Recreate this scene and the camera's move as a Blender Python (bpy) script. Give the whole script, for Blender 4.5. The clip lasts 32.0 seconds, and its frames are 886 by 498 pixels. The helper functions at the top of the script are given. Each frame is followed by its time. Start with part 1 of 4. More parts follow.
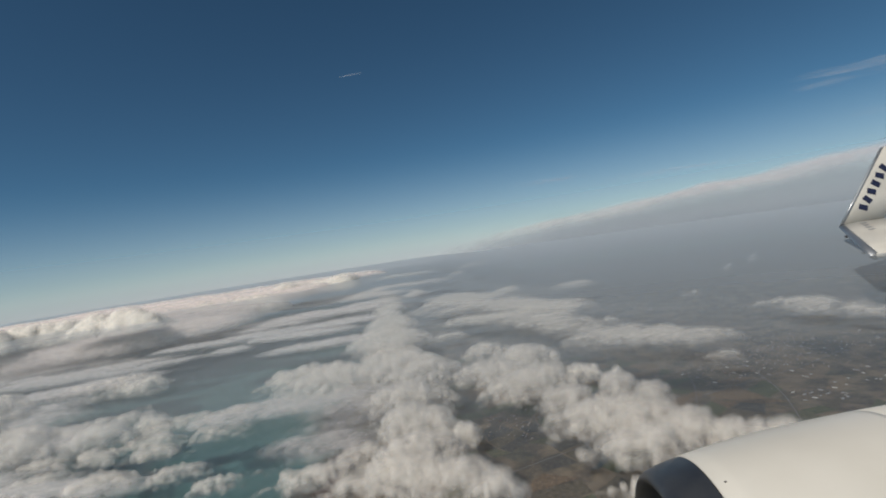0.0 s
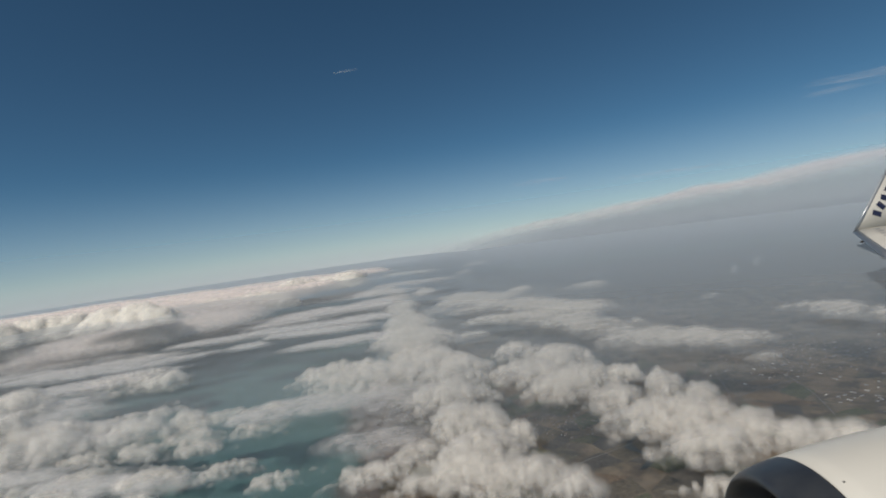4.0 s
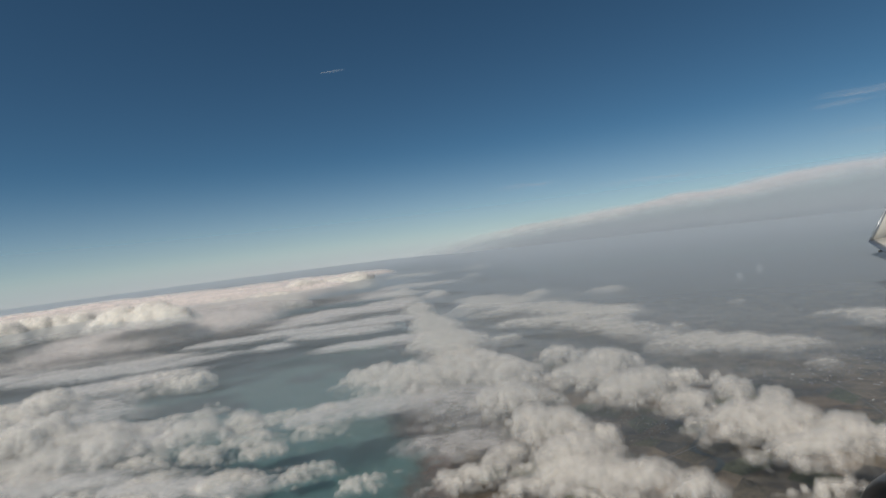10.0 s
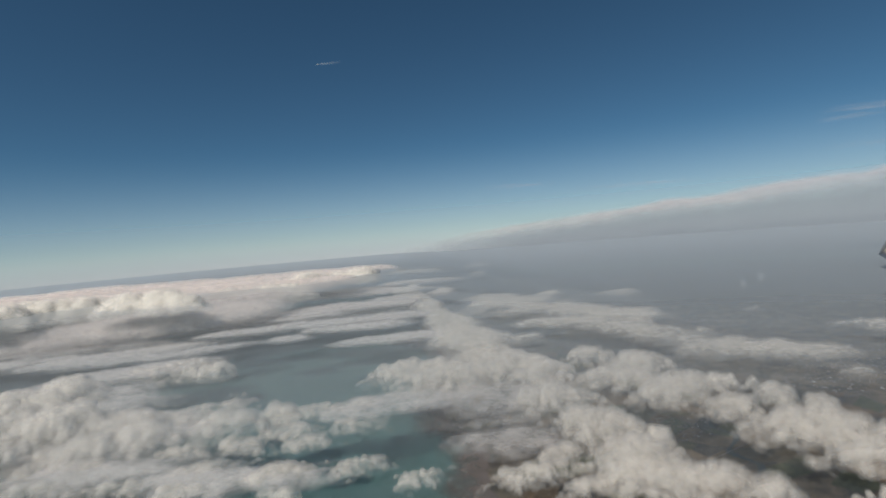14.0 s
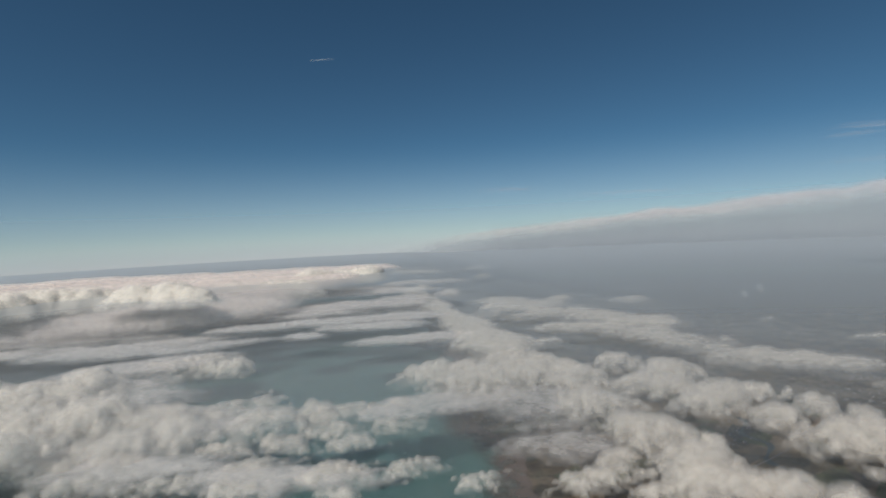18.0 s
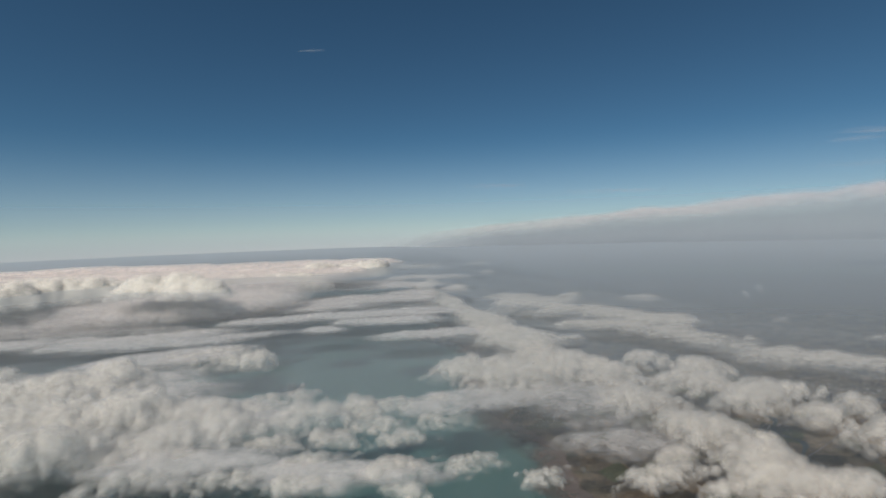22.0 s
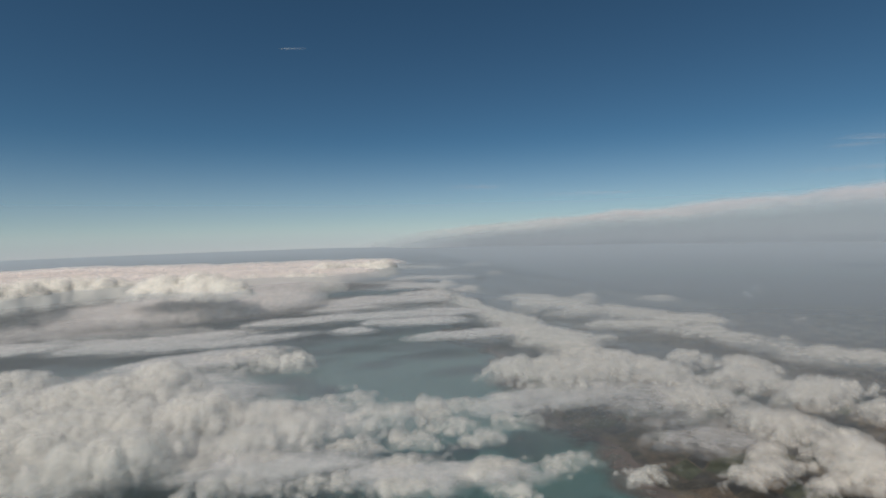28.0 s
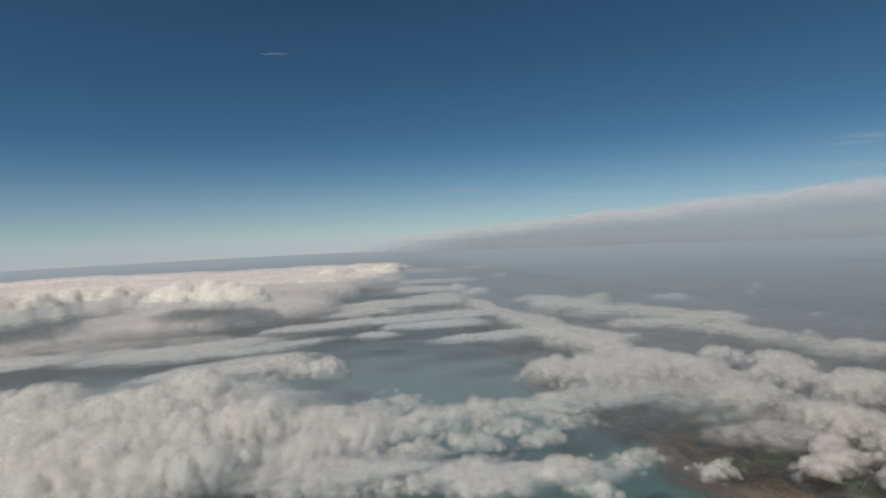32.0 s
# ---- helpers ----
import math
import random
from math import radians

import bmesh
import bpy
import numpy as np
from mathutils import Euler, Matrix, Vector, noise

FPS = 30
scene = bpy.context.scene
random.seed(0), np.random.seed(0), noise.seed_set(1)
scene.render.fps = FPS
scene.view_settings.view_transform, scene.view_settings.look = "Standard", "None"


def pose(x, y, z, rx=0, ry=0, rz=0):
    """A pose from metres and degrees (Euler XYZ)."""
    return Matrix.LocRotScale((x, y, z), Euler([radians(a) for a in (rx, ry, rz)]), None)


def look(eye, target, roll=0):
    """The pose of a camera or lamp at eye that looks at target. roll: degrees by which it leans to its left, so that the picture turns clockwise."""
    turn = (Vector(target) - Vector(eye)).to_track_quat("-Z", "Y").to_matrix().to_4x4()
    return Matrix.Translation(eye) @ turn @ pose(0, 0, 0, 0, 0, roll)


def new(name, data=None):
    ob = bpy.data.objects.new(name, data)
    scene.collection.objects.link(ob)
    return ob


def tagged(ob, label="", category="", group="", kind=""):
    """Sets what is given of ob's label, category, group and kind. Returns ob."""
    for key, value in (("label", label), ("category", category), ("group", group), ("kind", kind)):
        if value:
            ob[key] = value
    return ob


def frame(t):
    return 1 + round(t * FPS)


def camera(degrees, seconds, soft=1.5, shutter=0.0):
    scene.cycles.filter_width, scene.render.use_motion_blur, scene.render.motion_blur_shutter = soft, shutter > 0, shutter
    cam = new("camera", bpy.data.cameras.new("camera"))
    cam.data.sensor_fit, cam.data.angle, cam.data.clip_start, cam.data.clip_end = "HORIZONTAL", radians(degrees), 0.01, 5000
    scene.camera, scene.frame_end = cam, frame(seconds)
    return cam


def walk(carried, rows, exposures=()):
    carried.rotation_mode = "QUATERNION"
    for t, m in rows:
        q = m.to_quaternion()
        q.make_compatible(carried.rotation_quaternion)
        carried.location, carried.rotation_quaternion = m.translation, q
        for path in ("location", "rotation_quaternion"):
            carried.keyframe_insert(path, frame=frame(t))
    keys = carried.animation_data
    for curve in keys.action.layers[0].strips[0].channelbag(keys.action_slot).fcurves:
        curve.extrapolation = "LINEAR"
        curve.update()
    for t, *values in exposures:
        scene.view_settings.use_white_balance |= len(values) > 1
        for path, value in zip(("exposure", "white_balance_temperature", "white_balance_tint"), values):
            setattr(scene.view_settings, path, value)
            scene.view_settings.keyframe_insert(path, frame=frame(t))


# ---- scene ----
# The landscape below the aircraft is laid out at about one metre to 800 m, so that its horizon
# stays inside the camera's reach; the aircraft stands beside the path at its own true size.
EYE = 3.5            # the first eye above the sea
EARTH = 3985.0       # radius of the curved sea: its horizon dips by 2.4 degrees
cam = camera(80.0, 32.0, soft=1.95)
ROWS = [
    (0.0, 0.000, 0.000, 0.000, 89.12, 8.59, -0.13),
    (0.5, -0.108, -0.006, 0.019, 89.03, 8.51, -0.23),
    (1.0, -0.216, -0.011, 0.037, 88.99, 8.41, -0.38),
    (1.5, -0.325, -0.016, 0.055, 89.18, 8.23, -0.47),
    (2.0, -0.434, -0.019, 0.073, 89.20, 8.14, -0.63),
    (2.5, -0.544, -0.022, 0.091, 89.15, 8.03, -0.78),
    (3.0, -0.655, -0.024, 0.108, 89.08, 7.88, -0.93),
    (3.5, -0.766, -0.026, 0.124, 88.87, 7.77, -1.04),
    (5.5, -1.216, -0.024, 0.187, 88.71, 7.50, -1.54),
    (6.0, -1.330, -0.021, 0.202, 88.77, 7.47, -1.71),
    (6.5, -1.444, -0.018, 0.217, 88.87, 7.50, -1.92),
    (7.0, -1.559, -0.015, 0.231, 88.96, 7.45, -2.10),
    (7.5, -1.675, -0.010, 0.245, 89.01, 7.45, -2.28),
    (8.0, -1.791, -0.006, 0.259, 89.02, 7.39, -2.46),
    (8.5, -1.907, 0.000, 0.272, 88.94, 7.31, -2.60),
    (9.0, -2.024, 0.006, 0.285, 88.83, 7.21, -2.74),
    (9.5, -2.142, 0.013, 0.297, 88.88, 6.96, -2.92),
    (10.0, -2.260, 0.021, 0.310, 88.84, 6.75, -3.13),
    (10.5, -2.379, 0.029, 0.322, 88.86, 6.52, -3.28),
    (11.0, -2.498, 0.037, 0.333, 88.86, 6.21, -3.49),
    (11.5, -2.617, 0.047, 0.344, 88.72, 6.04, -3.64),
    (12.0, -2.737, 0.056, 0.355, 88.57, 5.77, -3.80),
    (12.5, -2.858, 0.067, 0.366, 88.42, 5.49, -3.94),
    (13.0, -2.979, 0.078, 0.376, 88.38, 5.11, -4.09),
    (13.5, -3.100, 0.089, 0.386, 88.34, 4.92, -4.26),
    (14.0, -3.222, 0.101, 0.396, 88.41, 4.68, -4.45),
    (14.5, -3.345, 0.113, 0.405, 88.57, 4.37, -4.62),
    (16.5, -3.839, 0.168, 0.440, 88.32, 3.41, -5.32),
    (17.0, -3.963, 0.183, 0.447, 88.38, 3.18, -5.50),
    (17.5, -4.088, 0.198, 0.455, 88.41, 2.96, -5.69),
    (18.0, -4.214, 0.214, 0.462, 88.45, 2.77, -5.92),
    (18.5, -4.340, 0.230, 0.469, 88.38, 2.60, -6.12),
    (19.0, -4.466, 0.246, 0.476, 88.27, 2.44, -6.31),
    (19.5, -4.593, 0.263, 0.482, 88.13, 2.26, -6.49),
    (20.0, -4.720, 0.280, 0.488, 88.08, 2.13, -6.69),
    (20.5, -4.847, 0.298, 0.494, 87.99, 2.07, -6.89),
    (21.0, -4.975, 0.316, 0.499, 87.92, 1.86, -7.06),
    (21.5, -5.103, 0.335, 0.504, 87.88, 1.80, -7.27),
    (22.0, -5.232, 0.353, 0.509, 87.86, 1.68, -7.46),
    (22.5, -5.361, 0.372, 0.513, 87.82, 1.73, -7.69),
    (23.0, -5.490, 0.392, 0.518, 87.87, 1.57, -7.92),
    (23.5, -5.620, 0.411, 0.522, 87.95, 1.54, -8.12),
    (24.0, -5.750, 0.431, 0.525, 88.00, 1.53, -8.39),
    (24.5, -5.881, 0.451, 0.529, 87.99, 1.49, -8.58),
    (25.0, -6.012, 0.472, 0.532, 87.98, 1.45, -8.75),
    (25.5, -6.143, 0.493, 0.535, 87.92, 1.50, -9.00),
    (27.5, -6.671, 0.578, 0.544, 87.80, 1.37, -9.78),
    (28.0, -6.803, 0.600, 0.545, 87.88, 1.35, -9.97),
    (28.5, -6.937, 0.622, 0.546, 87.90, 1.33, -10.20),
    (29.0, -7.070, 0.644, 0.547, 87.83, 1.28, -10.43),
    (29.5, -7.204, 0.667, 0.548, 87.83, 1.23, -10.58),
    (30.0, -7.338, 0.689, 0.549, 87.86, 1.35, -10.82),
    (30.5, -7.472, 0.712, 0.549, 87.92, 1.62, -11.01),
    (31.0, -7.607, 0.735, 0.549, 87.97, 1.73, -11.25),
    (31.5, -7.741, 0.758, 0.549, 88.12, 2.04, -11.47),
    (32.0, -7.877, 0.781, 0.548, 88.23, 2.31, -11.66),
]
walk(cam, [(t, pose(x, y, EYE + z, rx, ry, rz)) for t, x, y, z, rx, ry, rz in ROWS],
     exposures=[(0.0, 0.0), (20.0, 0.0), (32.0, -0.04)])

# ---- light ----
SUN_EL, SUN_AZ = 50.0, 226.0          # degrees; azimuth clockwise from +y
world = bpy.data.worlds.new("sky")
scene.world = world
world.use_nodes = True
wn, wl = world.node_tree.nodes, world.node_tree.links
sky = wn.new("ShaderNodeTexSky")
sky.sky_type, sky.sun_disc = "NISHITA", False
sky.sun_elevation, sky.sun_rotation = radians(SUN_EL), radians(SUN_AZ)
sky.altitude, sky.air_density, sky.dust_density, sky.ozone_density = 5000.0, 1.0, 0.25, 1.0
tint = wn.new("ShaderNodeMixRGB")          # the cabin window's slight green-blue tint
tint.blend_type, tint.inputs[0].default_value, tint.inputs[2].default_value = "MULTIPLY", 1.0, (0.60, 0.96, 1.0, 1)
wl.new(sky.outputs[0], tint.inputs[1])
wl.new(tint.outputs[0], wn["Background"].inputs[0])
wn["Background"].inputs[1].default_value = 0.055
sun_data = bpy.data.lights.new("sun", "SUN")
sun_data.energy, sun_data.angle, sun_data.color = 3.45, radians(2.5), (1.0, 0.925, 0.825)
sun = new("sun", sun_data)
az, el = radians(SUN_AZ), radians(SUN_EL)
sun_way = Vector((math.sin(az) * math.cos(el), math.cos(az) * math.cos(el), math.sin(el)))
sun.matrix_world = look(sun_way * 40, (0, 0, 0))
scene.cycles.transparent_max_bounces = 32      # light passes many thin shells of vapour


# ---- materials ----
def material(name, color, rough=0.6, metal=0.0, spec=0.5):
    m = bpy.data.materials.new(name)
    m.use_nodes = True
    b = m.node_tree.nodes["Principled BSDF"]
    b.inputs["Base Color"].default_value = (*color, 1)
    b.inputs["Roughness"].default_value = rough
    b.inputs["Metallic"].default_value = metal
    b.inputs["Specular IOR Level"].default_value = spec
    return m


def node(m, kind, **values):
    n = m.node_tree.nodes.new(kind)
    for key, value in values.items():
        n.inputs[key].default_value = value
    return n


def link(m, a, b):
    m.node_tree.links.new(a, b)


def ramp(m, source, stops):
    r = m.node_tree.nodes.new("ShaderNodeValToRGB")
    while len(r.color_ramp.elements) < len(stops):
        r.color_ramp.elements.new(0.5)
    for e, (p, c) in zip(r.color_ramp.elements, stops):
        e.position, e.color = p, (*c, 1)
    link(m, source, r.inputs[0])
    return r


def mottled(m, scale, low, high, detail=6.0, bump=0.0, coords="Object"):
    """Varies the base colour between two tones with a noise of that scale."""
    c = m.node_tree.nodes.new("ShaderNodeTexCoord")
    n = node(m, "ShaderNodeTexNoise", Scale=scale, Detail=detail)
    link(m, c.outputs[coords], n.inputs["Vector"])
    r = ramp(m, n.outputs[0], [(0.3, low), (0.7, high)])
    b = m.node_tree.nodes["Principled BSDF"]
    link(m, r.outputs[0], b.inputs["Base Color"])
    if bump:
        k = node(m, "ShaderNodeBump", Strength=bump, Distance=0.02)
        link(m, n.outputs[0], k.inputs["Height"])
        link(m, k.outputs[0], b.inputs["Normal"])
    return m


def vapour(name, color, through_light, grain, grain_scale, billow=0.0):
    """Cloud or haze: scatters light on both sides and thins out with the mesh's own density."""
    m = bpy.data.materials.new(name)
    m.use_nodes = True
    nodes = m.node_tree.nodes
    nodes.remove(nodes["Principled BSDF"])
    out = nodes["Material Output"]
    d = node(m, "ShaderNodeBsdfDiffuse", Color=(*color, 1))
    t = node(m, "ShaderNodeBsdfTranslucent", Color=(*color, 1))
    both = node(m, "ShaderNodeMixShader", Fac=through_light)
    link(m, d.outputs[0], both.inputs[1])
    link(m, t.outputs[0], both.inputs[2])
    if billow:
        # small billows that the mesh is too coarse for
        bc = nodes.new("ShaderNodeTexCoord")
        bn = node(m, "ShaderNodeTexNoise", Scale=billow, Detail=6.0, Roughness=0.62)
        bb = node(m, "ShaderNodeBump", Strength=0.5, Distance=0.35 / billow)
        link(m, bc.outputs["Object"], bn.inputs["Vector"])
        link(m, bn.outputs[0], bb.inputs["Height"])
        link(m, bb.outputs[0], d.inputs["Normal"])
        link(m, bb.outputs[0], t.inputs["Normal"])
    clear = nodes.new("ShaderNodeBsdfTransparent")
    attr = nodes.new("ShaderNodeAttribute")
    attr.attribute_name = "thickness"
    fac = attr.outputs["Fac"]
    if grain:
        c = nodes.new("ShaderNodeTexCoord")
        n = node(m, "ShaderNodeTexNoise", Scale=grain_scale, Detail=7.0, Roughness=0.66)
        link(m, c.outputs["Object"], n.inputs["Vector"])
        # density + grain * (noise - 0.5) * density * (1 - density) * 4
        inv = nodes.new("ShaderNodeMath")
        inv.operation, inv.inputs[0].default_value = "SUBTRACT", 1.0
        link(m, fac, inv.inputs[1])
        edge = nodes.new("ShaderNodeMath")
        edge.operation = "MULTIPLY"
        link(m, fac, edge.inputs[0])
        link(m, inv.outputs[0], edge.inputs[1])
        mid = nodes.new("ShaderNodeMath")
        mid.operation, mid.inputs[1].default_value = "SUBTRACT", 0.5
        link(m, n.outputs[0], mid.inputs[0])
        mul = nodes.new("ShaderNodeMath")
        mul.operation = "MULTIPLY"
        link(m, mid.outputs[0], mul.inputs[0])
        link(m, edge.outputs[0], mul.inputs[1])
        add = nodes.new("ShaderNodeMath")
        add.operation, add.inputs[1].default_value, add.use_clamp = "MULTIPLY_ADD", 4.0 * grain, True
        link(m, mul.outputs[0], add.inputs[0])
        link(m, fac, add.inputs[2])
        fac = add.outputs[0]
    mix = nodes.new("ShaderNodeMixShader")
    link(m, fac, mix.inputs[0])
    link(m, clear.outputs[0], mix.inputs[1])
    link(m, both.outputs[0], mix.inputs[2])
    link(m, mix.outputs[0], out.inputs["Surface"])
    return m


CLOUD = vapour("cloud", (0.97, 0.945, 0.90), 0.48, 1.3, 7.0, 9.0)
TOWER_CLOUD = vapour("dense_cloud", (0.95, 0.93, 0.88), 0.26, 1.6, 5.0, 4.0)
BANK_CLOUD = vapour("bank_cloud", (0.96, 0.915, 0.89), 0.3, 1.8, 6.0, 2.5)
THIN_CLOUD = vapour("thin_cloud", (0.92, 0.90, 0.89), 0.45, 1.8, 5.0, 3.0)
CIRRUS = vapour("ice_cloud", (0.85, 0.86, 0.88), 0.45, 1.5, 0.4)
HORIZON = vapour("horizon_haze", (0.84, 0.83, 0.87), 0.4, 0.0, 1.0)
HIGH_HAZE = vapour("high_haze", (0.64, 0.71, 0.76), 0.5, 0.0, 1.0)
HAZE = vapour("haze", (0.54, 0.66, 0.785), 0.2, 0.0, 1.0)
FAR_BANK = vapour("distant_cloud", (0.68, 0.61, 0.61), 0.3, 0.8, 0.05)
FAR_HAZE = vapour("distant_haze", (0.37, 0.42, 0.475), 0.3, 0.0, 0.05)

SEA = material("sea_water", (0.045, 0.095, 0.11), 0.35)
mottled(SEA, 0.55, (0.054, 0.122, 0.124), (0.076, 0.152, 0.146), 7.0, 0.05)


# ---- noise, on arrays ----
def lattice(ix, iy, seed):
    h = (ix.astype(np.int64) * 374761393 + iy.astype(np.int64) * 668265263 + seed * 974634721) & 0xFFFFFFFF
    h = ((h ^ (h >> 13)) * 1274126177) & 0xFFFFFFFF
    return ((h ^ (h >> 16)) & 0xFFFFFF) / float(0xFFFFFF)


def value_noise(x, y, seed):
    ix, iy = np.floor(x), np.floor(y)
    fx, fy = x - ix, y - iy
    fx, fy = fx * fx * (3 - 2 * fx), fy * fy * (3 - 2 * fy)
    a, b = lattice(ix, iy, seed), lattice(ix + 1, iy, seed)
    c, d = lattice(ix, iy + 1, seed), lattice(ix + 1, iy + 1, seed)
    return (a * (1 - fx) + b * fx) * (1 - fy) + (c * (1 - fx) + d * fx) * fy


def fractal(x, y, octaves, seed, gain=0.5):
    total, weight, amp = 0.0, 0.0, 1.0
    for k in range(octaves):
        total = total + amp * value_noise(x * 2 ** k + 17.3 * k, y * 2 ** k - 9.1 * k, seed + k)
        weight, amp = weight + amp, amp * gain
    return total / weight


def heads(x, y, z, seed):
    """Rounded heads, like the tops of a cauliflower: 1 on a head, 0 in the creases; and a chance value for each head."""
    ix, iy, iz = np.floor(x), np.floor(y), np.floor(z)
    best, chance = np.full(x.shape, 9.0), np.zeros(x.shape)
    for dz in (-1, 0, 1):
        key = (iz + dz) * 57 + seed
        for dx in (-1, 0, 1):
            for dy in (-1, 0, 1):
                cx, cy = ix + dx + key * 3, iy + dy + key * 7
                own = lattice(cx, cy, seed + 90)
                px = ix + dx + 0.1 + 0.8 * lattice(cx, cy, seed)
                py = iy + dy + 0.1 + 0.8 * lattice(cx, cy, seed + 50)
                pz = iz + dz + 0.1 + 0.8 * (own * 7.13 % 1)
                gap = ((x - px) ** 2 + (y - py) ** 2 + (z - pz) ** 2) / (0.72 + 0.42 * own) ** 2
                chance = np.where(gap < best, own, chance)
                best = np.minimum(best, gap)
    return np.clip(1 - best, 0, 1) ** 0.7, chance


def smooth(a, low, high):
    f = np.clip((a - low) / (high - low), 0, 1)
    return f * f * (3 - 2 * f)


def mesh_from_grid(name, X, Y, Z, density, keep, mat, shells=()):
    """One smooth-shaded sheet of quads over a grid; corners with keep False on all sides are left out.
    shells: further sheets (heights, densities, x, y) over the same grid, for a soft outside."""
    nx, ny = X.shape
    index = np.arange(nx * ny).reshape(nx, ny)
    cos, dens, faces = [], [], []
    for z, den, x, y in ((Z, density, X, Y), *shells):
        kp = keep if den is density else den > 0.03
        k = kp[:-1, :-1] | kp[1:, :-1] | kp[1:, 1:] | kp[:-1, 1:]
        faces.append(np.stack([index[:-1, :-1][k], index[1:, :-1][k], index[1:, 1:][k], index[:-1, 1:][k]], 1) + len(cos) * nx * ny)
        cos.append(np.stack([x.ravel(), y.ravel(), z.ravel()], 1))
        dens.append(den.ravel())
    quads, co, den = np.concatenate(faces), np.concatenate(cos), np.concatenate(dens)
    used, flat = np.unique(quads, return_inverse=True)
    co, den, quads = co[used], den[used], flat.reshape(quads.shape)
    me = bpy.data.meshes.new(name)
    me.vertices.add(len(co))
    me.vertices.foreach_set("co", co.astype(np.float32).ravel())
    me.loops.add(quads.size)
    me.loops.foreach_set("vertex_index", quads.astype(np.int32).ravel())
    me.polygons.add(len(quads))
    me.polygons.foreach_set("loop_start", np.arange(0, quads.size, 4, dtype=np.int32))
    me.polygons.foreach_set("use_smooth", np.ones(len(quads), dtype=bool))
    me.update(calc_edges=True)
    at = me.attributes.new("thickness", "FLOAT", "POINT")
    at.data.foreach_set("value", den.astype(np.float32))
    me.materials.append(mat)
    return me


def drop(X, Y):
    return (X ** 2 + Y ** 2) / (2 * EARTH)


# ---- sea, land, haze ----
def polar_sheet(name, alt, radii, sectors, mat, density):
    r = np.array(radii)[:, None]
    a = np.linspace(0, 2 * math.pi, sectors + 1)[None, :]
    X, Y = r * np.cos(a), r * np.sin(a)
    Z = alt(X, Y) - drop(X, Y)
    den = density(X, Y)
    return mesh_from_grid(name, X, Y, Z, den, np.ones(X.shape, bool), mat)


RADII = [0.0, 2, 4, 6, 7, 8, 9, 10, 11, 12, 13, 14, 15, 16.5, 18, 20, 22, 24.5, 27, 33, 40, 50, 62, 78, 98, 120, 145, 165, 185, 210, 240, 300]
sea = new("water", polar_sheet("water", lambda X, Y: 0 * X, RADII + [400, 600], 128, SEA, lambda X, Y: 1 + 0 * X))
tagged(sea, "calm grey-green sea reaching out to the horizon", "sea", kind="structure")

LAND = material("land", (0.1, 0.1, 0.08), 0.95, spec=0.1)
c = LAND.node_tree.nodes.new("ShaderNodeTexCoord")
vor = node(LAND, "ShaderNodeTexVoronoi", Scale=2.6, Randomness=0.9)
wob = node(LAND, "ShaderNodeTexNoise", Scale=1.8, Detail=13.0, Roughness=0.72)
link(LAND, c.outputs["Object"], vor.inputs["Vector"])
link(LAND, c.outputs["Object"], wob.inputs["Vector"])
sep = LAND.node_tree.nodes.new("ShaderNodeSeparateColor")
link(LAND, vor.outputs["Color"], sep.inputs[0])
parcels = ramp(LAND, sep.outputs[0], [(0.0, (0.075, 0.064, 0.050)), (0.3, (0.120, 0.096, 0.066)), (0.55, (0.085, 0.072, 0.062)),
                                      (0.75, (0.180, 0.135, 0.085)), (1.0, (0.060, 0.066, 0.052))])
woods = ramp(LAND, wob.outputs[0], [(0.42, (0.040, 0.039, 0.041)), (0.58, (0.200, 0.165, 0.125))])
mixed = LAND.node_tree.nodes.new("ShaderNodeMixRGB")
mixed.inputs[0].default_value = 0.55
link(LAND, parcels.outputs[0], mixed.inputs[1])
link(LAND, woods.outputs[0], mixed.inputs[2])
link(LAND, mixed.outputs[0], LAND.node_tree.nodes["Principled BSDF"].inputs["Base Color"])


def coast(Y):
    """Where the shore runs, for a distance ahead."""
    return -2.2 - 0.02 * Y + 0.9 * (fractal(0 * Y + 3.1, Y * 0.33, 4, 21) - 0.5) * 2 + 0.35 * np.sin(Y * 0.9)


def shore(X, Y):
    return X - coast(Y) + 0.5 * (fractal(X * 1.3, Y * 1.3, 4, 33) - 0.5)


def land_mesh():
    u = np.concatenate([np.linspace(-6, 14, 260), 14 + np.cumsum(np.linspace(0.1, 9, 70))])
    v = np.concatenate([-np.cumsum(np.linspace(0.2, 9, 40))[::-1], np.linspace(0, 22, 260), 22 + np.cumsum(np.linspace(0.1, 6, 80))])
    X, Y = np.meshgrid(u, v, indexing="ij")
    inland = shore(X, Y)
    Z = 0.012 * smooth(inland, 0, 0.15) + 0.05 * fractal(X * 0.5, Y * 0.5, 5, 40) * smooth(inland, 0, 2.5) - drop(X, Y) - 0.004
    return mesh_from_grid("ground", X, Y, Z, np.ones(X.shape), inland > 0, LAND)


MUD = vapour("mud_flats", (0.15, 0.125, 0.115), 0.0, 1.8, 3.0)


def mud_mesh():
    """Mud flats off the shore, sinking away under the water."""
    X, Y = np.meshgrid(np.linspace(-7, 3, 200), np.linspace(-12, 22, 460), indexing="ij")
    inland = shore(X, Y) + 0.5 * (fractal(X * 0.9, Y * 0.9, 5, 91) - 0.5)
    den = 0.9 * smooth(inland, -0.9, 0.15) * (1 - smooth(shore(X, Y), 0.05, 0.3))
    return mesh_from_grid("mud_flats", X, Y, 0.005 - drop(X, Y), den, den > 0.01, MUD)


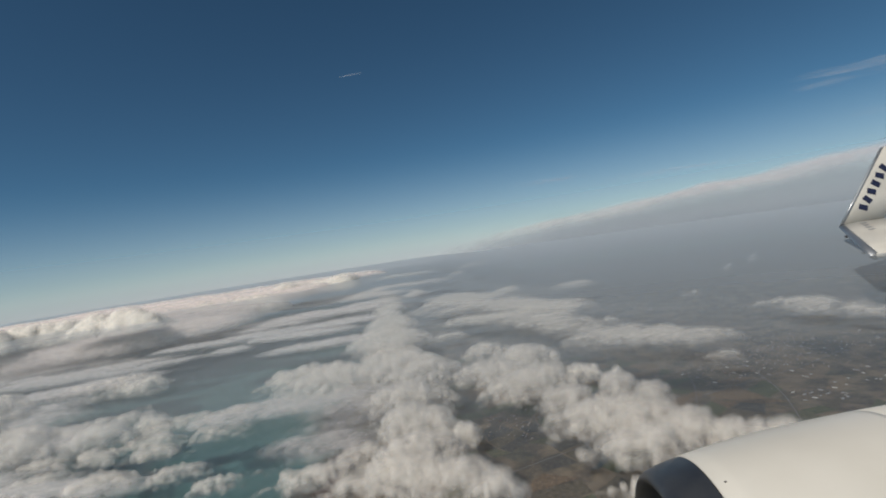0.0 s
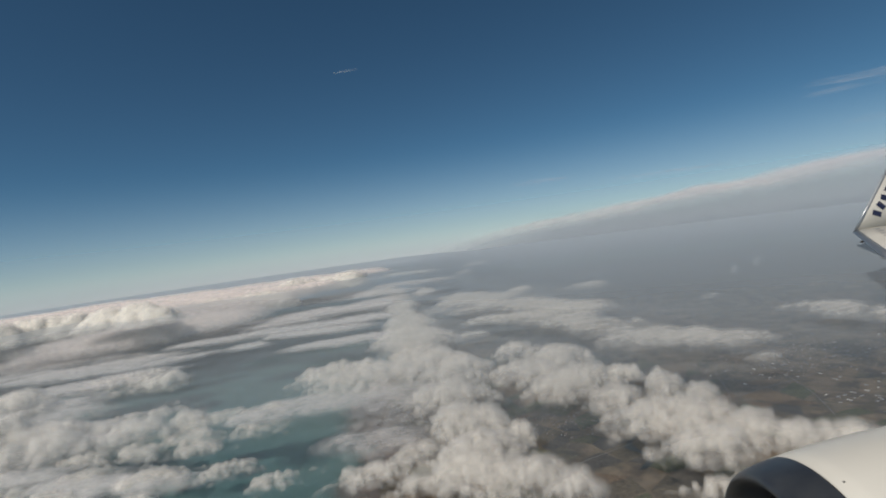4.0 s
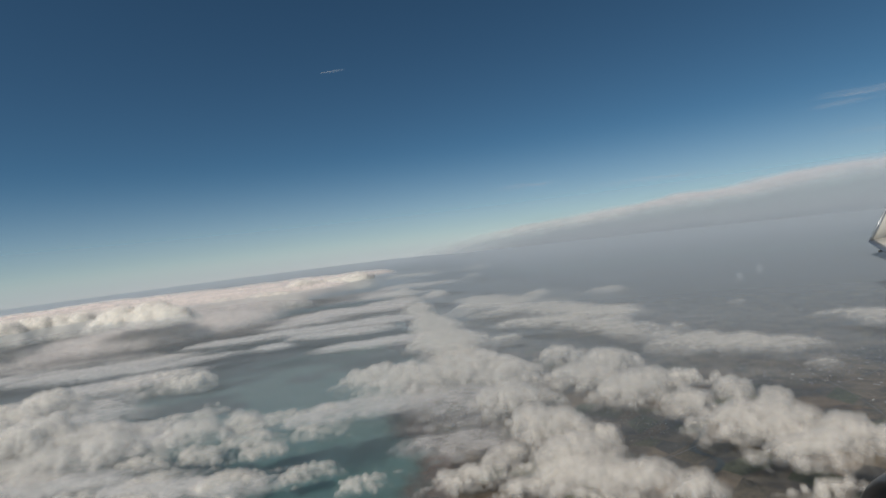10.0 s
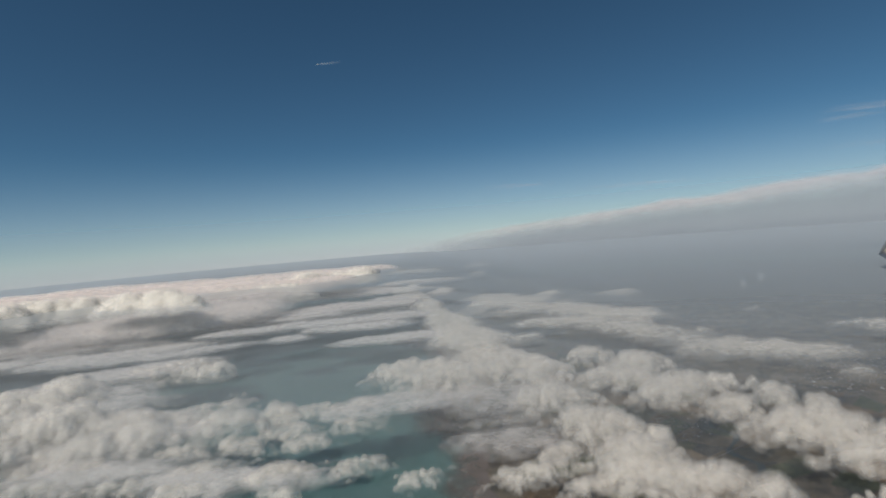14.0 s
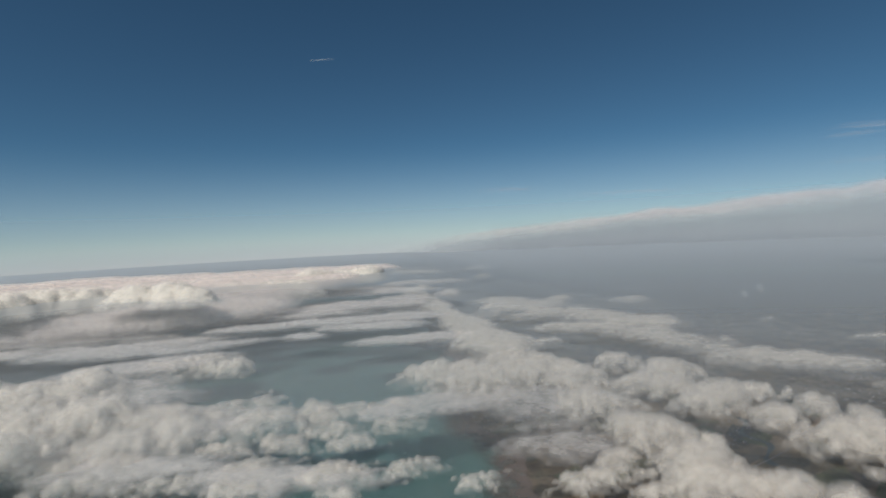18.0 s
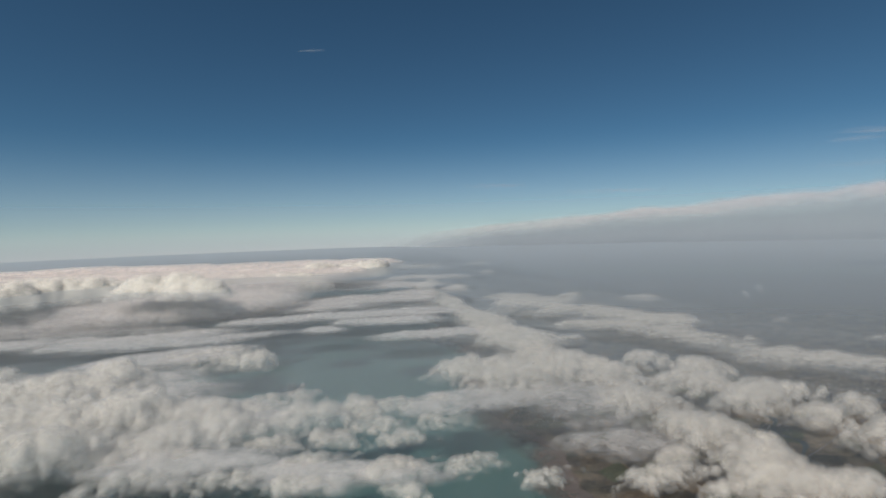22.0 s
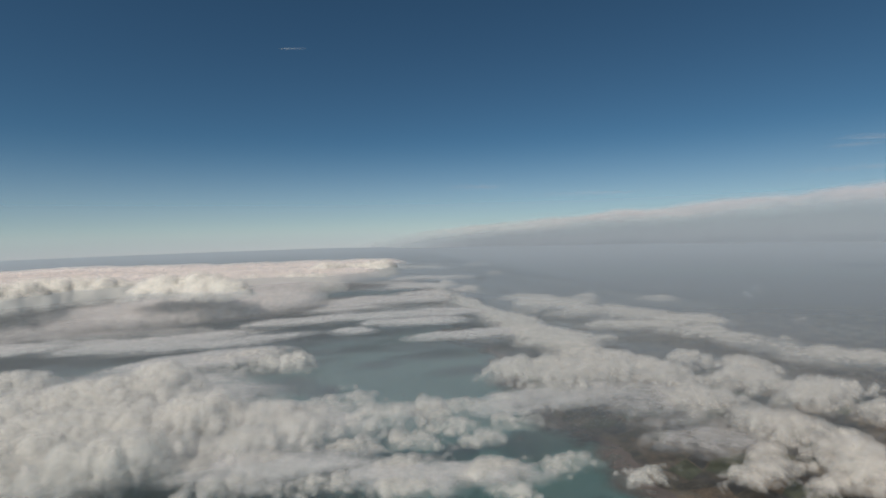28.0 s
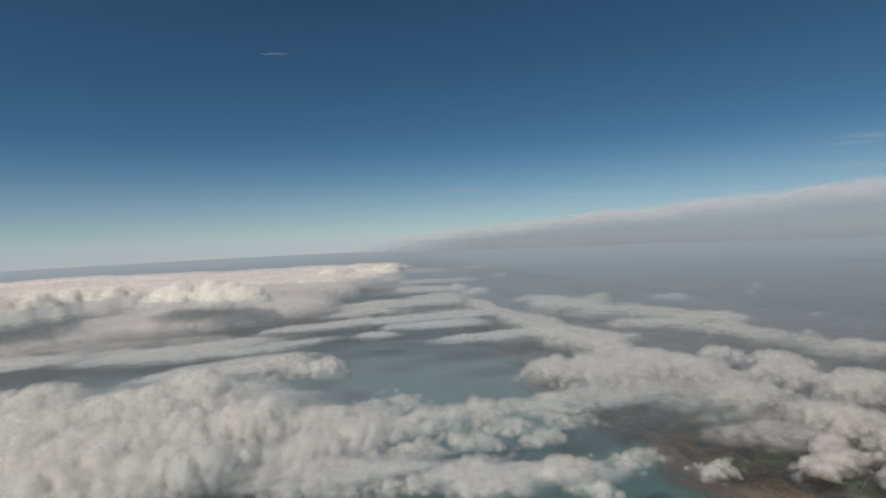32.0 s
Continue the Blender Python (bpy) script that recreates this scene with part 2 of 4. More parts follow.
tagged(new("mud_flats", mud_mesh()), "brown mud flats fading into the green sea along the shore", "mud flats", kind="structure")
ground = tagged(new("ground", land_mesh()), "hazy brown and green coastal farmland far below", "land", kind="structure")


def ground_z(x, y):
    X, Y = np.array([[float(x)]]), np.array([[float(y)]])
    inland = shore(X, Y)
    Z = 0.012 * smooth(inland, 0, 0.15) + 0.05 * fractal(X * 0.5, Y * 0.5, 5, 40) * smooth(inland, 0, 2.5) - drop(X, Y) - 0.004
    return float(Z[0, 0])


def over_land(X, Y):
    return smooth(X + 0.10 * (Y - 10), -3.5, -0.5)


def low_haze_height(X, Y):
    return 0.62 + 0.12 * over_land(X, Y)


# distance haze painted as opacity growing with radius, reduced over sea to hide cloud shadows
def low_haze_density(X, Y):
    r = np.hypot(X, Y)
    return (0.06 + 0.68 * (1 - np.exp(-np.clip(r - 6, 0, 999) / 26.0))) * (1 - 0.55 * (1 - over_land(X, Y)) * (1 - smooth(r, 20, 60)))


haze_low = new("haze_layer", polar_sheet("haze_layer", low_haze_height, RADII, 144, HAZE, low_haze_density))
tagged(haze_low, "thin blue-grey haze over sea and land, thicker far away", "haze", kind="stuff")
# aerial haze painted as sheet opacity by distance; softens contrast and shade below
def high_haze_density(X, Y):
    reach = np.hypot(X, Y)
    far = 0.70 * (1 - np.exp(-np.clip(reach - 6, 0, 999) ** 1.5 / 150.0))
    clear = 0.5 * (1 - smooth(X, -9, 1)) * (1 - smooth(reach, 26, 45))      # opacity cut on the left so the far bank isn't greyed
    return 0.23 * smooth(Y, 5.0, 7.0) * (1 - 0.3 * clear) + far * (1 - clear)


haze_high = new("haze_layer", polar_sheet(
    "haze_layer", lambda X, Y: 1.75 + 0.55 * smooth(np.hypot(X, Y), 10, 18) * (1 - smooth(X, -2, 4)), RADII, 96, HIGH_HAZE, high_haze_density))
tagged(haze_high, "faint pale haze above the clouds, seen towards the horizon", "haze", kind="stuff")


# ---- clouds ----
def cloud(name, label, turn, nodes, top, base, puff, mat, rough=0.8, opaque=1.0, lumpy=1.0, loose=0.0, soft=0.5, relief=0.45, comb=1.0, slope=0.6, fine=0.0036, vary=0.25, chain=False, climb=0.0, plateau=0.6):
    """A cloud over a chain of ellipses (x, y, half-width, half-depth) that share one turn: low billowing heads over a flat
    base, in nested shells that grow thinner outwards; at the rim the heads stand apart and fray out."""
    if chain:
        nodes = [tuple(p + (q - p) * f / 4 for p, q in zip(m, n)) for m, n in zip(nodes[:-1], nodes[1:]) for f in range(4)] + nodes[-1:]
    ct, st = math.cos(radians(turn)), math.sin(radians(turn))
    cx, cy = sum(n[0] for n in nodes) / len(nodes), sum(n[1] for n in nodes) / len(nodes)
    local = [((x - cx) * ct + (y - cy) * st, -(x - cx) * st + (y - cy) * ct, a, b) for x, y, a, b in nodes]
    reach = 1.55
    u0, u1 = min(n[0] - reach * n[2] for n in local), max(n[0] + reach * n[2] for n in local)
    v0, v1 = min(n[1] - reach * n[3] for n in local), max(n[1] + reach * n[3] for n in local)
    cell = fine * max(4.0, min(math.hypot(n[0] + 3.5, n[1]) for n in nodes))
    nu, nv = int(min(480, max(30, (u1 - u0) / cell))), int(min(420, max(30, (v1 - v0) / cell / 1.3)))
    u, v = np.meshgrid(np.linspace(u0, u1, nu), np.linspace(v0, v1, nv), indexing="ij")
    X, Y = cx + u * ct - v * st, cy + u * st + v * ct
    wx = puff * 0.7 * (fractal(X / puff * 0.7, Y / puff * 0.7, 4, 3) - 0.5)
    wy = puff * 0.7 * (fractal(X / puff * 0.7 + 40, Y / puff * 0.7, 4, 5) - 0.5)
    Xw, Yw = X * comb + wx, Y + wy
    seed = SEED[0] = SEED[0] + 1
    rim = np.log(sum(np.exp(6 * (1 - np.hypot((u - p) / a, (v - q) / b))) for p, q, a, b in local)) / 6
    near_rim = smooth(rim, -0.5, -0.1)
    big = fractal(Xw / puff * 0.22 + seed, Yw / puff * 0.22, 3, 7) - 0.5
    mid = fractal(Xw / puff * 0.5, Yw / puff * 0.5, 5, 11) - 0.5
    fray = fractal(Xw / puff * 2.0, Yw / puff * 2.0 + 30, 5, 19) - 0.5
    d = rim + rough * (0.7 * big + 0.9 * mid) - loose * 0.9
    tall = (top - base) * (1 - vary + 2 * vary * np.clip(0.5 + 1.6 * big, 0, 1))
    dome = tall * (1 - 0.4 * relief) * smooth(d + 0.15 * fray, -0.3, plateau) * near_rim
    # the heads sit on the dome's own slope, so that they round its flanks as well as its top
    q = 1 / puff
    h1, own = heads(Xw * q, Yw * q, dome * q, 61)
    h2, own2 = heads(Xw * q * 2.1, Yw * q * 2.1, dome * q * 2.1, 62)
    h3, _ = heads(Xw * q * 4.5, Yw * q * 4.5, dome * q * 4.5, 63)
    edge = d + lumpy * (0.55 * (h1 * (0.4 + 0.6 * own) - 0.35) + 0.30 * (h2 - 0.4)) + 0.5 * fray
    if loose > 0:
        edge = edge - loose * lumpy * 0.9 * (1 - h1) - loose * 0.6 * (0.5 - own2)
    A = smooth(edge, -0.1, 0.9) * near_rim
    lump = lumpy * (0.50 * h1 * (0.4 + 0.6 * own) + 0.30 * h2 * (0.5 + 0.5 * own2) + 0.13 * h3) + (1 - lumpy) * (0.3 + 0.9 * mid) * min(1.0, (top - base) / puff)
    out = puff * relief * 1.9 * (lump + 0.10 * fray) * A ** slope
    du, dv = np.gradient(dome, u[1, 0] - u[0, 0], v[0, 1] - v[0, 0])
    size = np.sqrt(du ** 2 + dv ** 2 + 1)
    nx, ny, nz = (-du * ct + dv * st) / size, (-du * st - dv * ct) / size, 1 / size
    z0 = base - drop(X, Y) + climb * smooth(Y, 14, 26)

    def shell(s, low, dense, wide):
        den = opaque * dense * smooth(edge + (0.5 * fray if s > 0.5 else 0), low, low + wide + soft) * near_rim
        return z0 + dome * (0.72 + 0.28 * s) + nz * out * s - base, den, X + nx * out * s - cx, Y + ny * out * s - cy

    inner = shell(0.45, 0.02, 0.94, 0.28)
    shells = [shell(*k) for k in ((0.62, -0.04, 0.40, 0.6), (0.76, -0.12, 0.36, 0.6), (0.88, -0.20, 0.30, 0.6), (1.0, -0.26, 0.22, 0.6), (1.12, -0.20, 0.12, 0.6))]
    shells.append((z0 + 0.25 * dome - base, 0.5 * opaque * smooth(d + 0.35 + 0.6 * mid + 0.8 * fray, 0.0, 1.0 + soft) * near_rim, X - cx, Y - cy))
    if opaque < 0.85 and lumpy < 0.8:
        shells = [shells[0], shells[2], shells[5]]
    me = mesh_from_grid(name, inner[2], inner[3], inner[0], inner[1], inner[1] > 0.012, mat, shells)
    ob = new(name, me)
    ob.location = (cx, cy, base)
    return tagged(ob, label, "cloud", "clouds below the aircraft")


SEED = [0]


def cumulus(turn, top, nodes, puff=0.19, loose=0.0, opaque=1.0):
    return cloud("cumulus_cloud", "loose puffs of cream-grey cumulus with frayed gaps" if loose else "puffy cream-white cumulus bank with soft cauliflower heads",
                 turn, nodes, top, top - 0.20 - 0.4 * puff, puff, CLOUD, loose=loose + 0.08, rough=0.65, opaque=opaque, relief=0.56, soft=0.6, fine=0.0029)


def lens(turn, top, nodes):
    return cloud("ridge_cloud", "smooth tapering ridge of white cloud leading to the horizon", turn, nodes, top, top - 0.22, 0.45, CLOUD, lumpy=0.3, opaque=0.72, rough=0.8, soft=0.5, chain=True, loose=-0.15)


def stratus(turn, top, nodes, loose=0.0, opaque=0.8):
    return cloud("stratus_cloud", "thin grey-white veil of stratus cloud over the sea", turn, nodes, top, top - 0.06, 0.6, THIN_CLOUD,
                 rough=1.3, opaque=opaque, lumpy=0.25, loose=loose - 0.38, soft=0.5, relief=0.4, comb=0.45)


def streak(turn, top, nodes, puff=0.22, loose=0.0):
    return cloud("streak_cloud", "long narrow streak of white cloud", turn, nodes, top, top - 0.16, puff, CLOUD,
                 rough=1.5, opaque=0.66, lumpy=0.55, loose=loose + 0.16, soft=0.7, relief=0.5, comb=0.6, chain=True)


def bank(turn, top, nodes, climb=0.0):
    return cloud("cloud_bank", "broad flat bank of pinkish white cloud with streaky gaps", turn, nodes, top, top - 0.2, 1.1, BANK_CLOUD,
                 rough=1.1, opaque=0.97, lumpy=0.25, soft=0.9, relief=0.45, comb=0.5, loose=-0.55, climb=climb)


def scraps(turn, top, nodes, puff=0.14):
    ob = cloud("cloud_scraps", "ragged field of small thin cloud scraps over the sea", turn, nodes, top, top - 0.12, puff, CLOUD,
               rough=1.0, opaque=0.52, lumpy=0.9, loose=0.46, soft=0.5)
    return tagged(ob, "ragged field of small thin cloud scraps over the sea", "cloud", kind="stuff")


def steam(turn, top, nodes):
    return cloud("steam_plume", "small leaning white plume of steam over the land", turn, nodes, top, top - 0.2, 0.1, CLOUD, rough=0.4, opaque=0.5, chain=True)


def tower(turn, top, nodes, puff=0.5):
    return cloud("towering_cloud", "bright white towering cumulus rising out of the bank", turn, nodes, top, top - 0.82, puff, TOWER_CLOUD,
                 rough=1.0, relief=0.40, soft=0.6, vary=0.25, plateau=1.3, chain=True, loose=-0.1)


cumulus(7, 1.20, [(-1.51, 11.43, 1.01, 1.38), (-2.50, 10.81, 1.46, 1.08), (-3.43, 11.22, 0.77, 0.66), (-0.84, 10.49, 0.81, 1.14), (-0.89, 8.57, 0.72, 0.85), (-0.73, 7.28, 0.54, 0.66), (-0.55, 6.21, 0.61, 0.51), (-0.26, 5.36, 0.54, 0.37), (-0.74, 5.59, 0.53, 0.44), (0.11, 4.92, 0.23, 0.11)], loose=-0.02, opaque=0.62)
cumulus(1, 1.10, [(-0.06, 6.80, 0.13, 0.12)], puff=0.2)
scraps(14, 1.02, [(-1.43, 6.72, 0.63, 0.24), (-1.90, 6.23, 0.90, 0.33), (-1.28, 5.75, 0.76, 0.24)], puff=0.17)
lens(7, 1.30, [(-2.87, 25.20, 0.49, 3.04), (-2.25, 18.61, 0.49, 2.51), (-1.80, 14.89, 0.73, 0.87), (-1.63, 12.78, 0.98, 0.75)])
cumulus(-6, 1.15, [(0.58, 11.23, 0.55, 0.45), (1.27, 10.20, 0.62, 0.77), (0.65, 9.54, 0.79, 0.66), (1.29, 8.57, 0.58, 0.62), (0.69, 8.24, 0.55, 0.40), (1.49, 7.52, 0.43, 0.38)], loose=0.06, opaque=0.64)
cumulus(-21, 1.20, [(2.22, 7.59, 0.31, 0.47), (2.51, 7.09, 0.30, 0.51), (1.59, 6.46, 0.64, 0.59), (2.13, 6.22, 0.67, 0.56), (2.44, 5.75, 0.64, 0.39), (2.77, 5.44, 0.63, 0.25), (3.14, 5.29, 0.39, 0.17), (1.64, 5.45, 0.53, 0.18)], loose=0.03, opaque=0.62)
cumulus(-15, 1.12, [(2.04, 8.77, 0.55, 0.16), (2.51, 8.63, 0.18, 0.10)], puff=0.2, loose=0.2)
cumulus(-21, 1.00, [(1.70, 5.09, 0.57, 0.17), (2.03, 4.75, 0.37, 0.11)], puff=0.22, loose=0.35)
streak(-5, 1.40, [(-0.17, 19.41, 1.15, 2.48), (0.98, 17.86, 1.16, 2.22), (1.91, 15.02, 1.31, 0.71), (2.89, 13.62, 0.91, 0.28)])
streak(-14, 1.30, [(0.73, 14.59, 1.43, 0.43), (2.06, 13.23, 1.02, 0.49), (2.75, 11.08, 0.87, 0.55), (3.30, 9.65, 1.01, 0.40), (4.00, 8.93, 0.86, 0.26)])
streak(-13, 1.45, [(4.26, 18.58, 1.13, 0.75)])
streak(4, 1.50, [(-1.44, 23.42, 0.45, 1.33)])
streak(-6, 1.45, [(2.09, 19.74, 0.64, 0.84)])
streak(-27, 1.15, [(4.17, 8.30, 0.64, 0.19)])
streak(1, 1.10, [(-0.18, 13.83, 0.75, 0.26)])
streak(-35, 1.20, [(7.06, 11.25, 0.72, 0.28), (7.26, 10.06, 0.95, 0.28), (7.36, 9.32, 0.52, 0.16)], loose=0.3)
streak(-25, 1.20, [(6.57, 14.26, 0.43, 0.28)], loose=0.3)
stratus(3, 1.00, [(-3.53, 9.50, 1.06, 0.46), (-4.19, 9.07, 0.51, 0.15), (-2.71, 9.70, 0.65, 0.22)], opaque=0.5)
stratus(-8, 1.05, [(-1.90, 8.77, 1.09, 0.98), (-2.00, 7.11, 0.74, 0.43)], loose=0.45, opaque=0.36)
stratus(4, 1.20, [(-4.29, 17.26, 1.12, 0.55), (-3.19, 14.70, 1.75, 0.53), (-4.45, 14.81, 0.81, 0.28)])
stratus(6, 1.25, [(-7.10, 20.67, 2.04, 0.71), (-5.08, 22.50, 1.70, 0.71), (-3.79, 19.11, 1.24, 0.50)], loose=0.2)
stratus(3, 1.30, [(-6.24, 29.13, 2.51, 2.14), (-3.68, 24.03, 1.55, 1.10), (-1.58, 24.55, 0.66, 1.04), (-6.35, 23.10, 2.01, 0.91)], loose=0.2)
stratus(15, 1.25, [(-6.80, 15.98, 0.62, 0.67), (-8.52, 18.20, 1.43, 0.54)])
cumulus(15, 1.05, [(-9.23, 14.42, 1.11, 0.78), (-8.14, 13.83, 0.48, 0.51), (-9.88, 14.12, 0.79, 0.41)], puff=0.24)
stratus(19, 1.05, [(-10.54, 14.29, 1.78, 0.71), (-12.21, 16.80, 2.31, 1.06), (-9.76, 16.50, 1.81, 0.54)])
stratus(21, 1.10, [(-16.04, 19.70, 4.04, 2.51), (-13.20, 20.23, 3.45, 1.94), (-10.58, 21.28, 2.79, 1.48)])
stratus(25, 1.05, [(-16.52, 17.74, 1.24, 0.71), (-16.07, 16.57, 1.16, 0.36), (-14.94, 19.32, 2.58, 1.08), (-17.87, 21.84, 3.02, 1.79)])
cumulus(27, 1.00, [(-17.33, 19.05, 0.49, 0.61)], puff=0.2)
cumulus(19, 1.34, [(-10.65, 11.69, 0.77, 1.30), (-11.52, 10.78, 1.06, 1.40), (-10.45, 9.11, 1.18, 1.28), (-11.15, 8.81, 0.78, 1.20), (-9.50, 9.53, 0.80, 0.97), (-12.66, 10.19, 1.29, 1.54), (-11.45, 8.53, 1.06, 1.00), (-10.04, 7.92, 1.11, 0.63)], puff=0.27)
cumulus(-3, 1.15, [(-9.27, 9.60, 1.11, 1.07), (-8.30, 9.54, 0.89, 0.71), (-8.42, 8.42, 0.97, 0.48), (-7.51, 8.90, 0.74, 0.44), (-6.67, 9.22, 0.58, 0.47), (-6.15, 9.04, 0.53, 0.31), (-5.57, 9.42, 0.40, 0.18)], loose=0.1, opaque=0.62)
cumulus(28, 1.15, [(-14.05, 12.61, 1.03, 1.05), (-12.87, 10.28, 0.72, 1.14), (-11.80, 8.55, 0.79, 0.95), (-11.08, 8.10, 0.82, 0.44), (-14.86, 12.04, 1.31, 2.17), (-13.26, 9.17, 1.00, 1.43)], puff=0.27)
cumulus(12, 1.05, [(-10.26, 8.18, 1.16, 0.36), (-9.26, 8.00, 0.94, 0.30), (-9.86, 8.82, 1.14, 0.34), (-8.37, 7.45, 0.87, 0.26)], puff=0.2, loose=0.24, opaque=0.55)
scraps(-7, 0.98, [(-7.27, 7.27, 1.01, 0.30), (-6.21, 6.90, 0.91, 0.27), (-7.96, 8.11, 0.94, 0.28)])
scraps(-16, 0.95, [(-6.97, 8.46, 0.99, 0.31), (-5.26, 8.85, 0.87, 0.39), (-4.34, 8.95, 0.91, 0.64), (-5.80, 8.31, 0.72, 0.24)])
scraps(-25, 0.95, [(-4.94, 7.25, 0.50, 0.15), (-5.02, 6.61, 0.70, 0.21)])
scraps(2, 0.95, [(-6.72, 8.43, 0.93, 0.34), (-5.72, 8.66, 0.85, 0.37), (-4.95, 8.27, 0.82, 0.25)])
scraps(21, 1.00, [(-6.94, 10.48, 1.15, 0.85), (-5.24, 9.55, 1.23, 0.44), (-7.54, 9.96, 1.13, 0.83), (-4.25, 9.65, 0.88, 0.30)])
scraps(20, 0.98, [(-5.15, 7.19, 0.98, 0.47), (-4.08, 7.18, 0.77, 0.33), (-3.24, 6.58, 0.78, 0.28), (-6.31, 7.57, 0.88, 0.44)])
stratus(14, 0.98, [(-10.24, 9.42, 2.65, 1.62), (-12.33, 11.09, 2.75, 2.41), (-8.28, 8.80, 1.48, 0.73)], loose=0.05)
stratus(-9, 0.95, [(-7.96, 7.83, 2.16, 0.65), (-5.83, 7.19, 1.60, 0.48)], loose=0.4)
bank(21, 1.30, [(-22.97, 23.41, 4.98, 3.27), (-19.46, 22.56, 4.25, 2.89), (-16.17, 21.69, 3.64, 2.23), (-13.17, 20.97, 3.16, 2.02), (-10.85, 20.88, 2.42, 1.69)], climb=0.7)
bank(18, 1.30, [(-26.42, 28.64, 5.75, 4.56), (-21.80, 27.02, 4.79, 3.82), (-17.90, 26.13, 4.40, 3.43), (-14.36, 25.64, 3.88, 3.23), (-11.26, 25.48, 3.22, 2.70), (-8.29, 25.03, 2.35, 1.94)], climb=1.0)
bank(15, 1.35, [(-28.36, 31.60, 6.36, 3.36), (-23.66, 30.57, 5.43, 2.97), (-19.57, 30.43, 5.14, 2.84), (-15.44, 29.90, 4.53, 2.66), (-11.92, 30.46, 3.87, 2.43), (-8.36, 30.63, 3.21, 2.14), (-5.84, 31.01, 1.95, 1.53)], climb=1.0)
bank(37, 1.30, [(-17.91, 20.78, 2.80, 2.60), (-22.58, 23.63, 3.35, 4.33), (-16.43, 21.39, 2.76, 2.19), (-23.95, 22.41, 3.68, 4.68), (-13.94, 21.17, 2.34, 1.18)])
stratus(-8, 1.30, [(-6.96, 21.57, 1.80, 0.88), (-5.07, 22.33, 1.88, 0.99), (-6.01, 18.21, 1.71, 0.57), (-4.98, 16.58, 1.40, 0.42), (-3.66, 18.33, 1.17, 0.62)])
stratus(12, 1.00, [(-21.54, 22.51, 5.54, 3.89), (-17.43, 21.27, 4.89, 3.29), (-13.64, 20.61, 4.47, 2.98), (-10.36, 21.62, 3.64, 2.86), (-7.38, 22.34, 2.80, 2.49), (-4.90, 23.69, 2.50, 2.17)], loose=0.05, opaque=0.5)
stratus(-8, 1.50, [(-6.46, 25.93, 2.17, 1.26), (-4.30, 25.91, 2.19, 1.13), (-2.18, 29.57, 1.89, 1.27)])
tower(31, 2.65, [(-20.30, 18.47, 1.86, 1.25), (-19.25, 18.74, 1.60, 1.27), (-18.35, 19.17, 1.36, 1.18), (-17.73, 20.02, 1.39, 1.15)])
tower(22, 2.60, [(-17.60, 21.46, 1.23, 0.99), (-17.09, 21.91, 1.36, 1.20), (-16.01, 22.45, 1.49, 1.25), (-14.81, 22.28, 1.09, 1.05)])
tower(13, 2.85, [(-13.20, 19.40, 0.93, 0.87), (-12.07, 19.92, 1.16, 1.08), (-10.74, 18.22, 0.85, 0.48)])
tower(4, 2.40, [(-10.75, 23.71, 1.24, 0.68), (-9.38, 23.54, 1.22, 0.67), (-8.22, 23.24, 0.96, 0.55)])
tower(-2, 2.65, [(-8.11, 25.74, 0.94, 0.80), (-7.01, 27.63, 1.30, 0.95), (-5.50, 27.12, 0.85, 0.74)])
streak(-13, 1.95, [(-3.08, 21.53, 0.41, 1.46)], puff=0.4)
streak(-9, 1.90, [(-2.69, 34.28, 2.18, 1.64)])
streak(-15, 1.80, [(1.57, 36.20, 1.18, 1.38)])
streak(-18, 1.90, [(0.57, 27.31, 0.48, 1.08)])
steam(-28, 0.60, [(12.25, 23.26, 0.08, 0.34), (12.96, 24.38, 0.12, 0.37)])
steam(-30, 0.60, [(14.42, 25.14, 0.09, 0.40), (15.32, 26.39, 0.16, 0.45)])


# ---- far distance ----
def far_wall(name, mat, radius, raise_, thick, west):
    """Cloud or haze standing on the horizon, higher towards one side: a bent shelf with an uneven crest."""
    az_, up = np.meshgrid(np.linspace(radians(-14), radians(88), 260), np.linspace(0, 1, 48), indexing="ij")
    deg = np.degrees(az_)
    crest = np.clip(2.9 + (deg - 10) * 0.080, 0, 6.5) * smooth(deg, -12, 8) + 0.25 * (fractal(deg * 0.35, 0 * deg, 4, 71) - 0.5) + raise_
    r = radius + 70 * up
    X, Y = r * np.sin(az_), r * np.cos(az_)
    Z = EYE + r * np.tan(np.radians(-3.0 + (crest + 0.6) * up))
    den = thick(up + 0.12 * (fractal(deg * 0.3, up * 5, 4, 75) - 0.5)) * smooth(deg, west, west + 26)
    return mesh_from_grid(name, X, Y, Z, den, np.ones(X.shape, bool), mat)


tagged(new("distant_cloud_shelf", far_wall("distant_cloud_shelf", FAR_BANK, 182, 0.0,
                                           lambda up: 0.62 * smooth(up, 0.5, 0.88) * (1 - smooth(up, 0.88, 1.0)), -4)),
       "pale pinkish shelf of high cloud along the horizon", "cloud", kind="structure")
# added wall: its grey-blue colour paints the darker distance haze under the shelf's crest
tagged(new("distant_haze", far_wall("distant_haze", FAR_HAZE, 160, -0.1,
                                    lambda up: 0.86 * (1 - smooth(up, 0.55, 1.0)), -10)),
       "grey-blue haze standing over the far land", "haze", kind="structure")


